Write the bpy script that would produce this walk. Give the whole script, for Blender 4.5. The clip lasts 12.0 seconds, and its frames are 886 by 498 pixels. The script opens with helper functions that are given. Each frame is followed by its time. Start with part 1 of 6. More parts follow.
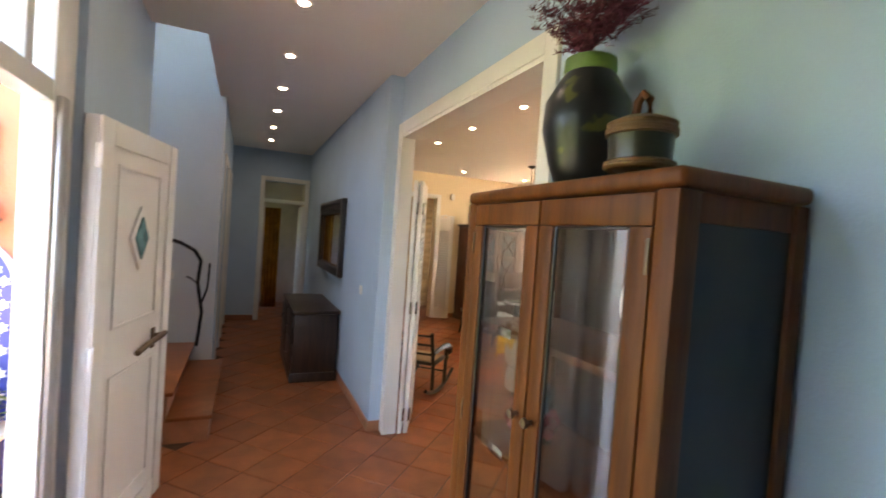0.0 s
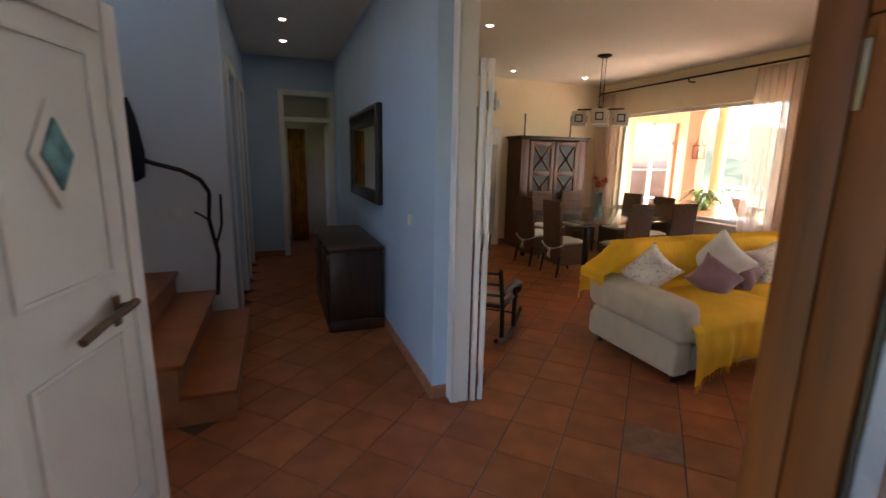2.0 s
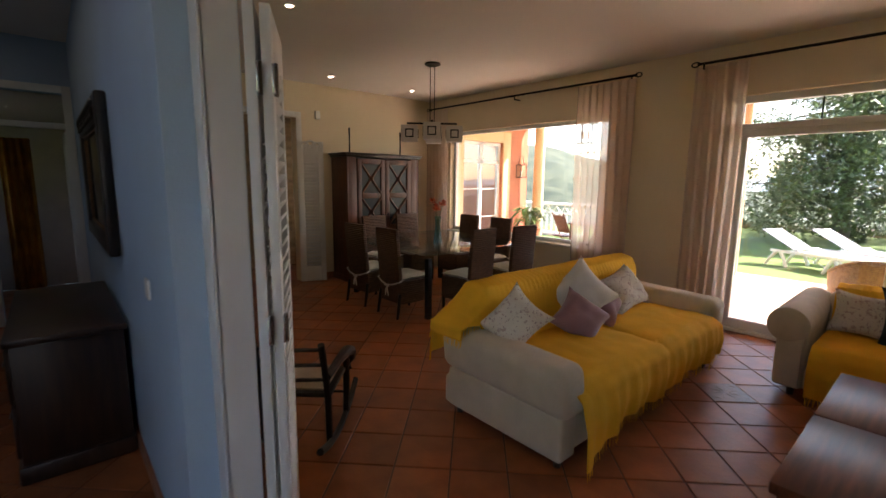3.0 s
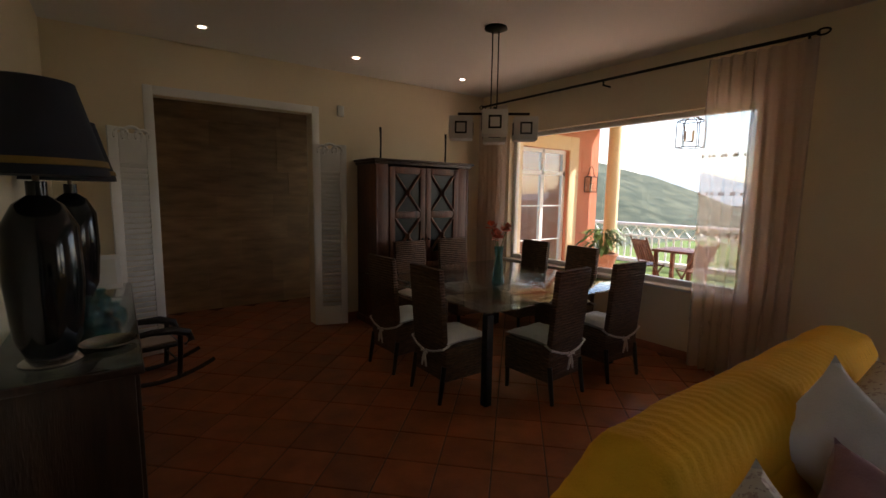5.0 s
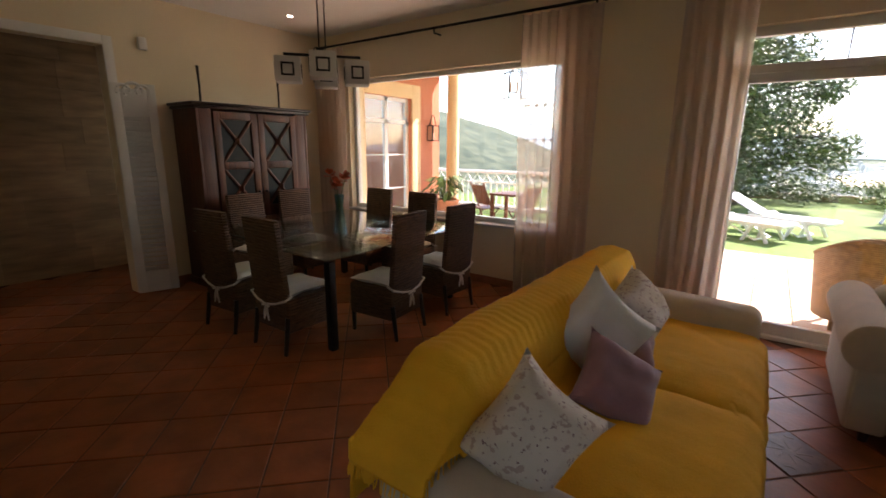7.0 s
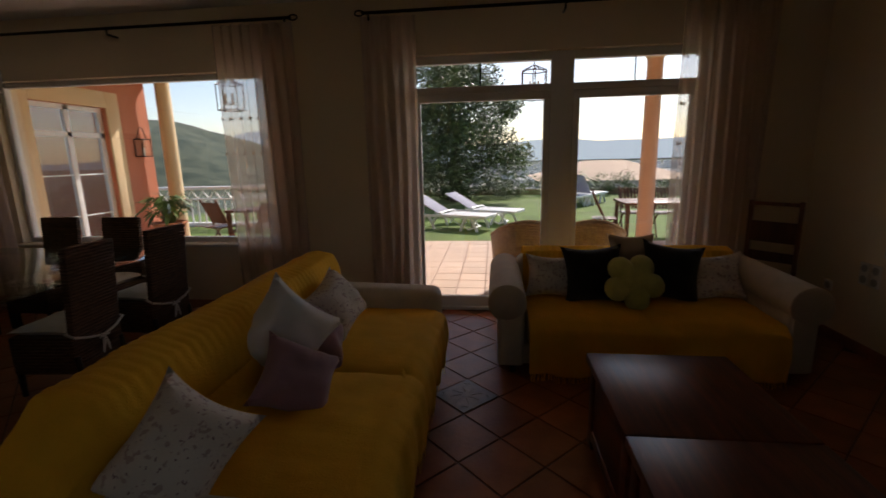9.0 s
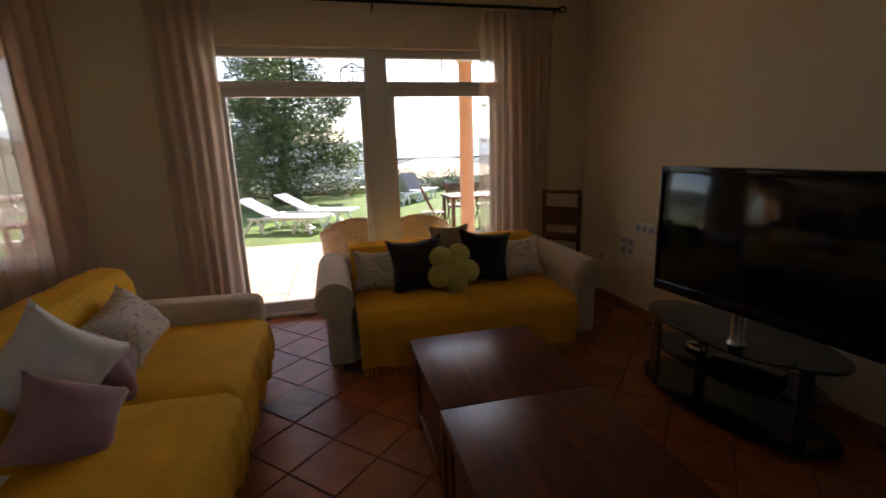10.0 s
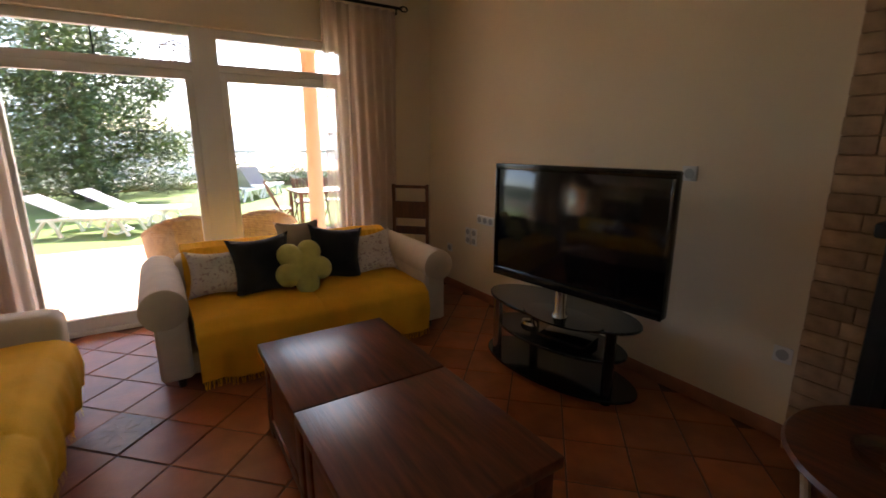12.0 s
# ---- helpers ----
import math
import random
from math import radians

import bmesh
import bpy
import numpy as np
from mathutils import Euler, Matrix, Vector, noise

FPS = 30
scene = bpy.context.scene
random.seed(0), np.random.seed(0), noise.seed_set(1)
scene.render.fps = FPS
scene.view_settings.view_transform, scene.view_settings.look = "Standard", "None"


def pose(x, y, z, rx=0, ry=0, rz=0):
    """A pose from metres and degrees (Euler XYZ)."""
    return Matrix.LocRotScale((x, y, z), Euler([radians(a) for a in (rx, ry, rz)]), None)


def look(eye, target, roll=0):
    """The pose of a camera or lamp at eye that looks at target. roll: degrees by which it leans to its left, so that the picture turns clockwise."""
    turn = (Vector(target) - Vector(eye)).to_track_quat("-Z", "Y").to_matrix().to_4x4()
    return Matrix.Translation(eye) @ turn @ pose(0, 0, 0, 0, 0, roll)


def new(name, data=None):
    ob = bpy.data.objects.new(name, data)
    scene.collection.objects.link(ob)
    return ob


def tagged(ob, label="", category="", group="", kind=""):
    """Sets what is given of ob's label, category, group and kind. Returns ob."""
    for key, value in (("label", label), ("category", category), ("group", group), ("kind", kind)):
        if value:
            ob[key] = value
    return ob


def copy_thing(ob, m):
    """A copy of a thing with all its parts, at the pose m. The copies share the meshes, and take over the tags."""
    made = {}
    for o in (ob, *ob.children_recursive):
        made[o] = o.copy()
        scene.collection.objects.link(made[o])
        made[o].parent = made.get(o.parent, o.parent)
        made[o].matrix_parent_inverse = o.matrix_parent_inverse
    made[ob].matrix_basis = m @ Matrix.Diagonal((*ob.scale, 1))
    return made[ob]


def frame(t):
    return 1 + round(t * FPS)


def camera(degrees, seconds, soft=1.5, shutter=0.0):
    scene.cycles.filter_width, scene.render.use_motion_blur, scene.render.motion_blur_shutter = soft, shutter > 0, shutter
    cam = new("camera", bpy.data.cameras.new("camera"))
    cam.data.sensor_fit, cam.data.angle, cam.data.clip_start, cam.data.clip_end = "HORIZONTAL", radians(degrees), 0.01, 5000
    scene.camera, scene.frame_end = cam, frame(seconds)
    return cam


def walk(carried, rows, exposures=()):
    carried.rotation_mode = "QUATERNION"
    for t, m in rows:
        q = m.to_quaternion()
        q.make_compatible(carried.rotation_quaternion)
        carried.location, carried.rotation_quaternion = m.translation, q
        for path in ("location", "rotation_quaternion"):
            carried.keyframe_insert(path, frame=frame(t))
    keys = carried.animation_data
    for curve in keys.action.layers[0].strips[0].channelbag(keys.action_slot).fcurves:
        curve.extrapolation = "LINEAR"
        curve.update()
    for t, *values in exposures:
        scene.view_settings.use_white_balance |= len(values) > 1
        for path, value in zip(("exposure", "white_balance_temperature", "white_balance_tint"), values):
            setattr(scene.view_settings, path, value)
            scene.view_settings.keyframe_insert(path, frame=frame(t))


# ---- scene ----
cam = camera(89.2, 12.0, soft=1.5, shutter=0.25)
PATH = [
    (0, (1.102, 1.385, 1.623), (1.912, 3.213, 1.573), 4.1),
    (0.5, (1.056, 1.438, 1.572), (1.505, 3.371, 1.322), 3.3),
    (1, (1.032, 1.607, 1.534), (1.399, 3.532, 1.135), 2.8),
    (1.5, (1.072, 1.941, 1.514), (1.6, 3.828, 1.113), -0.4),
    (2, (1.236, 2.404, 1.524), (1.915, 4.243, 1.127), 1.1),
    (2.5, (1.494, 2.881, 1.544), (2.558, 4.542, 1.212), 1.0),
    (3, (1.84, 3.324, 1.54), (3.14, 4.813, 1.236), 0.7),
    (3.5, (2.142, 3.79, 1.582), (3.489, 5.255, 1.386), 1.7),
    (5.3, (2.83, 4.765, 1.533), (3.982, 6.382, 1.285), 0.8),
    (5.5, (2.832, 4.747, 1.544), (4.035, 6.32, 1.264), -0.0),
    (6, (2.861, 4.72, 1.526), (4.204, 6.168, 1.208), -0.0),
    (6.5, (2.872, 4.675, 1.505), (4.341, 5.983, 1.143), 0.2),
    (7, (2.835, 4.575, 1.506), (4.418, 5.714, 1.062), 0.5),
    (7.2, (2.838, 4.532, 1.492), (4.467, 5.592, 1.02), 0.2),
    (8.8, (2.84, 4.162, 1.535), (4.767, 4.514, 1.13), -1.2),
    (9, (2.859, 4.127, 1.516), (4.804, 4.352, 1.11), -1.3),
    (9.5, (2.846, 4.057, 1.515), (4.797, 3.94, 1.087), -1.9),
    (10.5, (2.83, 3.951, 1.474), (4.629, 3.184, 1.052), -1.9),
    (11, (2.82, 3.949, 1.468), (4.474, 2.915, 1.027), -2.6),
    (11.5, (2.811, 3.958, 1.463), (4.348, 2.764, 1.003), -2.8),
    (12, (2.813, 3.986, 1.489), (4.456, 2.94, 1.033), -0.0),
]
EXPOSURES = [(t, stops, 7900 if t < 1.8 else 7000 if t < 3 else 6800, 22) for t, stops in ((0.0, 4.4), (0.5, 4.7), (1.0, 4.05), (1.5, 3.55), (2.0, 3.3), (2.5, 2.9), (3.5, 2.25), (5.5, 1.5), (6.5, 1.65), (7.2, 2.25), (8.8, 0.35), (9.5, 0.6), (10.0, 1.6), (10.5, 2.05), (11.0, 2.62), (11.5, 2.7), (12.0, 2.65))]
SKY, SUN, LAMPS = 0.15, 4.5, 11.0
walk(cam, [(t, look(eye, target, roll)) for t, eye, target, roll in PATH], EXPOSURES)

# ---- sky, sun ----
world = bpy.data.worlds.new("sky")
scene.world = world
world.use_nodes = True
wn = world.node_tree
sky = wn.nodes.new("ShaderNodeTexSky")
sky.sky_type, sky.sun_disc = "NISHITA", False
sky.sun_elevation, sky.sun_rotation = radians(42), radians(115)
sky.dust_density, sky.air_density = 0.9, 1.0
wn.nodes["Background"].inputs[1].default_value = SKY
wn.links.new(sky.outputs[0], wn.nodes["Background"].inputs[0])
sun = new("sun", bpy.data.lights.new("sun", "SUN"))
sun.data.energy, sun.data.angle, sun.data.color = SUN, radians(0.6), (1.0, 0.95, 0.87)
sun.matrix_world = look((9.0, -4.3, 9.0), (0, 0, 0))


# ---- materials ----
def mat(name, color, rough=0.6, metal=0.0, vary=0.15, scale=6.0, bump=0.0, bscale=60.0, spec=0.5, stretch=(1, 1, 1), color2=None, sheen=0.0, coat=0.0, random_vary=0.0):
    """A surface with two scales of tone and a fine relief."""
    m = bpy.data.materials.new(name)
    m.use_nodes = True
    nt = m.node_tree
    b = nt.nodes["Principled BSDF"]
    b.inputs["Roughness"].default_value, b.inputs["Metallic"].default_value = rough, metal
    b.inputs["Specular IOR Level"].default_value = spec
    b.inputs["Sheen Weight"].default_value, b.inputs["Coat Weight"].default_value = sheen, coat
    tc = nt.nodes.new("ShaderNodeTexCoord")
    mp = nt.nodes.new("ShaderNodeMapping")
    mp.inputs["Scale"].default_value = stretch
    nt.links.new(tc.outputs["Object"], mp.inputs[0])
    n1 = nt.nodes.new("ShaderNodeTexNoise")
    n1.inputs["Scale"].default_value, n1.inputs["Detail"].default_value = scale, 8
    nt.links.new(mp.outputs[0], n1.inputs["Vector"])
    ramp = nt.nodes.new("ShaderNodeValToRGB")
    c2 = color2 or tuple(c * (1 - 2 * vary) for c in color)
    ramp.color_ramp.elements[0].position, ramp.color_ramp.elements[1].position = 0.3, 0.7
    ramp.color_ramp.elements[0].color, ramp.color_ramp.elements[1].color = (*c2, 1), (*color, 1)
    nt.links.new(n1.outputs["Fac"], ramp.inputs[0])
    out = ramp.outputs[0]
    if random_vary:
        oi, gi = nt.nodes.new("ShaderNodeObjectInfo"), nt.nodes.new("ShaderNodeNewGeometry")
        add = nt.nodes.new("ShaderNodeMath")
        add.operation = "ADD"
        nt.links.new(oi.outputs["Random"], add.inputs[0])
        nt.links.new(gi.outputs["Random Per Island"], add.inputs[1])
        fr = nt.nodes.new("ShaderNodeMath")
        fr.operation = "FRACT"
        nt.links.new(add.outputs[0], fr.inputs[0])
        mr = nt.nodes.new("ShaderNodeMapRange")
        mr.inputs["To Min"].default_value, mr.inputs["To Max"].default_value = 1 - random_vary, 1 + random_vary
        nt.links.new(fr.outputs[0], mr.inputs["Value"])
        hs = nt.nodes.new("ShaderNodeHueSaturation")
        nt.links.new(mr.outputs[0], hs.inputs["Value"])
        nt.links.new(out, hs.inputs["Color"])
        out = hs.outputs[0]
    nt.links.new(out, b.inputs["Base Color"])
    if bump:
        n2 = nt.nodes.new("ShaderNodeTexNoise")
        n2.inputs["Scale"].default_value, n2.inputs["Detail"].default_value = bscale, 4
        nt.links.new(mp.outputs[0], n2.inputs["Vector"])
        bp = nt.nodes.new("ShaderNodeBump")
        bp.inputs["Strength"].default_value, bp.inputs["Distance"].default_value = bump, 0.01
        nt.links.new(n2.outputs["Fac"], bp.inputs["Height"])
        nt.links.new(bp.outputs[0], b.inputs["Normal"])
        rr = nt.nodes.new("ShaderNodeMapRange")
        rr.inputs["To Min"].default_value, rr.inputs["To Max"].default_value = max(rough - 0.04, 0.02), min(rough + 0.04, 1)
        nt.links.new(n1.outputs["Fac"], rr.inputs["Value"])
        nt.links.new(rr.outputs[0], b.inputs["Roughness"])
    return m


def wave_bump(m, scale, strength, direction="Z", distortion=1.0):
    """Adds a ribbed or woven relief to a material."""
    nt = m.node_tree
    tc = nt.nodes.new("ShaderNodeTexCoord")
    w = nt.nodes.new("ShaderNodeTexWave")
    w.bands_direction = direction
    w.inputs["Scale"].default_value, w.inputs["Distortion"].default_value = scale, distortion
    w.inputs["Detail"].default_value, w.inputs["Detail Scale"].default_value = 2, 3
    nt.links.new(tc.outputs["Object"], w.inputs["Vector"])
    bp = nt.nodes.new("ShaderNodeBump")
    bp.inputs["Strength"].default_value, bp.inputs["Distance"].default_value = strength, 0.01
    nt.links.new(w.outputs["Fac"], bp.inputs["Height"])
    b = nt.nodes["Principled BSDF"]
    for l in list(b.inputs["Normal"].links):
        nt.links.new(l.from_socket, bp.inputs["Normal"])
    nt.links.new(bp.outputs[0], b.inputs["Normal"])
    return m


def spotted(m, color, scale, size):
    """Lays small scattered motifs of another colour over a cloth."""
    nt = m.node_tree
    b = nt.nodes["Principled BSDF"]
    tc = nt.nodes.new("ShaderNodeTexCoord")
    v = nt.nodes.new("ShaderNodeTexNoise")
    v.inputs["Scale"].default_value, v.inputs["Detail"].default_value = scale, 2
    nt.links.new(tc.outputs["Object"], v.inputs["Vector"])
    r = nt.nodes.new("ShaderNodeValToRGB")
    r.color_ramp.elements[0].position, r.color_ramp.elements[1].position = size, size + 0.04
    nt.links.new(v.outputs["Fac"], r.inputs[0])
    mx = nt.nodes.new("ShaderNodeMixRGB")
    nt.links.new(r.outputs[0], mx.inputs[0])
    nt.links.new(b.inputs["Base Color"].links[0].from_socket, mx.inputs[1])
    mx.inputs[2].default_value = (*color, 1)
    nt.links.new(mx.outputs[0], b.inputs["Base Color"])
    return m


def glass_mat(name, tint=(0.97, 0.99, 0.98), rough=0.0):
    m = bpy.data.materials.new(name)
    m.use_nodes = True
    nt = m.node_tree
    nt.nodes.remove(nt.nodes["Principled BSDF"])
    t, g, lw, pw, f, mx = (nt.nodes.new(n) for n in ("ShaderNodeBsdfTransparent", "ShaderNodeBsdfGlossy", "ShaderNodeLayerWeight", "ShaderNodeMath", "ShaderNodeMapRange", "ShaderNodeMixShader"))
    lw.inputs["Blend"].default_value = 0.5
    pw.operation = "POWER"
    pw.inputs[1].default_value = 4.0
    nt.links.new(lw.outputs["Facing"], pw.inputs[0])
    nt.links.new(pw.outputs[0], f.inputs["Value"])
    f.inputs["To Min"].default_value, f.inputs["To Max"].default_value = 0.07, 0.9
    t.inputs[0].default_value = (*tint, 1)
    g.inputs["Roughness"].default_value = rough
    nt.links.new(f.outputs[0], mx.inputs[0])
    nt.links.new(t.outputs[0], mx.inputs[1])
    nt.links.new(g.outputs[0], mx.inputs[2])
    nt.links.new(mx.outputs[0], nt.nodes["Material Output"].inputs[0])
    return m


def sheer_mat(name, color, see):
    m = bpy.data.materials.new(name)
    m.use_nodes = True
    nt = m.node_tree
    nt.nodes.remove(nt.nodes["Principled BSDF"])
    t, d, l, a, mx = (nt.nodes.new(n) for n in ("ShaderNodeBsdfTransparent", "ShaderNodeBsdfDiffuse", "ShaderNodeBsdfTranslucent", "ShaderNodeMixShader", "ShaderNodeMixShader"))
    for n in (d, l):
        n.inputs[0].default_value = (*color, 1)
    a.inputs[0].default_value = 0.72
    nt.links.new(d.outputs[0], a.inputs[1])
    nt.links.new(l.outputs[0], a.inputs[2])
    mx.inputs[0].default_value = see
    nt.links.new(a.outputs[0], mx.inputs[1])
    nt.links.new(t.outputs[0], mx.inputs[2])
    nt.links.new(mx.outputs[0], nt.nodes["Material Output"].inputs[0])
    return m


def glow(name, color, strength):
    m = bpy.data.materials.new(name)
    m.use_nodes = True
    b = m.node_tree.nodes["Principled BSDF"]
    b.inputs["Emission Color"].default_value, b.inputs["Emission Strength"].default_value = (*color, 1), strength
    b.inputs["Base Color"].default_value = (*color, 1)
    return m


BLUE = mat("blue_wall_paint", (0.45, 0.60, 0.75), 0.75, vary=0.05, scale=1.5, bump=0.15, bscale=120)
CREAM = mat("cream_wall_paint", (0.86, 0.74, 0.54), 0.8, vary=0.04, scale=1.2, bump=0.15, bscale=120)
CEIL = mat("ceiling_paint", (0.80, 0.77, 0.74), 0.85, vary=0.02, scale=1.0, bump=0.08, bscale=90)
STAIRW = mat("pale_blue_paint", (0.74, 0.78, 0.79), 0.8, vary=0.04, scale=1.5, bump=0.1, bscale=120)
TILE = mat("terracotta_tile", (0.42, 0.128, 0.042), 0.36, vary=0.2, scale=5, bump=0.12, bscale=35, random_vary=0.18, spec=0.4)
GROUT = mat("grout", (0.15, 0.08, 0.055), 0.9, vary=0.1, scale=20, bump=0.3)
SKIRT = mat("terracotta_skirting", (0.46, 0.19, 0.10), 0.4, vary=0.15, scale=8, bump=0.1)
WHITE = mat("white_lacquer", (0.80, 0.79, 0.76), 0.35, vary=0.03, scale=3, bump=0.03, bscale=40)
WHITEPVC = mat("white_plastic_frame", (0.82, 0.83, 0.83), 0.28, vary=0.02, scale=4)
GREYPVC = mat("grey_metal_profile", (0.45, 0.46, 0.46), 0.35, metal=0.6, vary=0.05)
TEAK = mat("teak_wood", (0.165, 0.048, 0.009), 0.48, vary=0.25, scale=5, stretch=(6, 6, 0.6), bump=0.12, bscale=30, spec=0.2)
# opaque panel for glass; the dark interior behind is put into its colour
DARKPANE = mat("opaque_dark_pane", (0.022, 0.024, 0.024), 0.30, vary=0.25, scale=2.5, spec=0.25)
DARKW = mat("dark_stained_wood", (0.055, 0.026, 0.016), 0.35, vary=0.3, scale=5, stretch=(6, 6, 0.7), bump=0.12, bscale=30)
ARMW = mat("armoire_wood", (0.17, 0.056, 0.024), 0.45, vary=0.3, scale=5, stretch=(6, 6, 0.6), bump=0.2, bscale=30)
TABW = mat("rosewood_table", (0.20, 0.054, 0.020), 0.31, spec=0.4, scale=4.0, stretch=(0.8, 7, 5), bump=0.12, bscale=10, color2=(0.062, 0.018, 0.009))
BLACKW = mat("black_bentwood", (0.018, 0.013, 0.011), 0.32, vary=0.2)
BLACK = mat("black_gloss", (0.012, 0.012, 0.013), 0.12, vary=0.1)
SCREEN = mat("dark_screen", (0.008, 0.008, 0.010), 0.09, vary=0.05, spec=0.6)
IRON = mat("wrought_iron", (0.025, 0.023, 0.022), 0.5, metal=0.5, vary=0.2, scale=20, bump=0.1)
STEEL = mat("brushed_steel", (0.55, 0.55, 0.53), 0.25, metal=1.0, vary=0.05)
BRONZE = mat("aged_bronze", (0.22, 0.15, 0.10), 0.4, metal=0.7, vary=0.25, scale=12)
SOFA = mat("ivory_sofa_cloth", (0.64, 0.53, 0.39), 0.9, vary=0.06, scale=9, bump=0.3, bscale=220, sheen=0.2)
YELLOW = wave_bump(mat("mustard_throw", (0.94, 0.50, 0.032), 0.9, vary=0.08, scale=5, bump=0.35, bscale=150, spec=0.2), 7.0, 0.04, "X", 0.7)
FLORAL = spotted(spotted(mat("floral_cushion", (0.74, 0.66, 0.57), 0.9, vary=0.06, bump=0.2, bscale=150), (0.50, 0.38, 0.33), 40, 0.585), (0.30, 0.20, 0.20), 62, 0.645)
WHITEC = mat("white_linen", (0.78, 0.74, 0.70), 0.9, vary=0.05, bump=0.2, bscale=180)
MAUVE = mat("mauve_cushion", (0.36, 0.20, 0.23), 0.9, vary=0.1, bump=0.2, bscale=180, sheen=0.3)
BLACKC = mat("black_cushion", (0.014, 0.012, 0.013), 0.95, vary=0.2, bump=0.3, bscale=120, sheen=0.3)
LIME = mat("pale_green_plush", (0.62, 0.58, 0.16), 0.95, vary=0.12, scale=12, bump=0.4, bscale=90, sheen=0.4)
BEIGEC = mat("beige_cushion", (0.48, 0.36, 0.26), 0.9, vary=0.1, bump=0.2)
RATTAN = wave_bump(mat("woven_rattan", (0.17, 0.085, 0.042), 0.6, vary=0.3, scale=18, stretch=(1, 1, 4), bump=0.3, bscale=80), 14, 0.8, "Z", 2.0)
WICKER = wave_bump(mat("honey_wicker", (0.50, 0.27, 0.11), 0.55, vary=0.25, scale=25, bump=0.4, bscale=90), 18, 0.7, "Z", 2.0)
GLASS = glass_mat("clear_glass")
TGLASS = glass_mat("table_glass", (0.80, 0.90, 0.87))
VASEG = glass_mat("blue_vase_glass", (0.62, 0.82, 0.86))
DGLASS = glass_mat("dark_glass", (0.16, 0.17, 0.18))
SHEER = sheer_mat("sheer_curtain", (0.84, 0.72, 0.62), 0.46)
DRAPE = sheer_mat("rose_beige_drape", (0.78, 0.66, 0.58), 0.10)
SALMON = mat("salmon_render", (0.66, 0.25, 0.15), 0.9, vary=0.06, scale=2, bump=0.3, bscale=70)
COLM = mat("pale_salmon_render", (0.74, 0.42, 0.26), 0.85, vary=0.05, scale=2, bump=0.2, bscale=70)
OCHRE = mat("pale_ochre_render", (0.80, 0.62, 0.38), 0.85, vary=0.05, scale=2, bump=0.2, bscale=70)
AZUL = mat("blue_mosaic", (0.035, 0.06, 0.30), 0.22, vary=0.15, scale=12)
MOSW = mat("white_mosaic", (0.78, 0.79, 0.78), 0.25, vary=0.05, scale=12)
LEAF = mat("green_leaves", (0.10, 0.19, 0.035), 0.5, vary=0.3, scale=8, random_vary=0.35)
TREEL = mat("tree_leaves", (0.155, 0.215, 0.075), 0.55, vary=0.3, scale=3, random_vary=0.5)
HEDGEL = mat("hedge_leaves", (0.15, 0.22, 0.05), 0.6, vary=0.3, scale=3, random_vary=0.4)
BARK = mat("bark", (0.12, 0.085, 0.06), 0.9, vary=0.3, scale=10, bump=0.6, bscale=25)
GRASS = mat("lawn_grass", (0.13, 0.21, 0.03), 0.9, vary=0.22, scale=1.2, bump=0.8, bscale=40)
HILLM = mat("wooded_hillside", (0.014, 0.034, 0.022), 0.95, vary=0.3, scale=0.16, bump=1.0, bscale=0.3, color2=(0.10, 0.115, 0.07))
PAVE = mat("terrace_paving", (0.62, 0.45, 0.34), 0.7, vary=0.08, scale=3, bump=0.15, bscale=40, random_vary=0.08)
PLASTIC = mat("white_garden_plastic", (0.82, 0.82, 0.82), 0.4, vary=0.03)
SLING = mat("grey_sling_fabric", (0.33, 0.33, 0.40), 0.8, vary=0.05)
STONE = mat("travertine_brick", (0.56, 0.37, 0.22), 0.8, vary=0.22, scale=9, bump=0.7, bscale=28, random_vary=0.16)
CLAD = mat("stone_panel_cladding", (0.52, 0.34, 0.18), 0.7, vary=0.22, scale=2.5, stretch=(1, 1, 5), bump=0.25, bscale=20, random_vary=0.14)
MORTAR = mat("mortar", (0.46, 0.31, 0.19), 0.95, vary=0.1, bump=0.3)
ORANGE = mat("orange_curtain", (0.55, 0.22, 0.02), 0.9, vary=0.25, scale=7)
PETAL = mat("orange_petals", (0.75, 0.16, 0.06), 0.6, vary=0.2, scale=20, random_vary=0.25)
PLUME = mat("purple_plumes", (0.17, 0.035, 0.06), 0.85, vary=0.3, random_vary=0.4)
POTD = mat("dark_glazed_pot", (0.016, 0.016, 0.015), 0.3, vary=0.4, scale=9, color2=(0.035, 0.032, 0.014), bump=0.2, bscale=15)
POTLEAF = spotted(mat("dark_pot_with_leaf_motif", (0.016, 0.016, 0.015), 0.3, vary=0.4, scale=9, bump=0.25, bscale=12), (0.085, 0.085, 0.018), 9, 0.60)
BASK = wave_bump(mat("woven_box_cane", (0.20, 0.10, 0.035), 0.55, vary=0.2, scale=20), 30, 0.4, "Z", 1.0)
MIRROR = mat("mirror_glass", (0.92, 0.92, 0.92), 0.02, metal=1.0, vary=0.0)
LAMPG = glow("lamp_glow", (1.0, 0.88, 0.68), LAMPS)
PORC = mat("cream_porcelain", (0.80, 0.77, 0.70), 0.2, vary=0.03)
PINK = mat("pink_glass", (0.50, 0.12, 0.14), 0.2, vary=0.15)
ROOFM = mat("far_roof_tiles", (0.55, 0.40, 0.28), 0.9, vary=0.1, scale=0.4)
TOWN = mat("far_town_walls", (0.75, 0.72, 0.68), 0.9, vary=0.08, random_vary=0.15)
# far hills emit pale blue: bright haze is put into the material
HAZEGLOW = glow("far_hill_haze_glow", (0.50, 0.60, 0.70), 0.8)
NAVY = mat("navy_shade_cloth", (0.012, 0.014, 0.028), 0.8, vary=0.2)
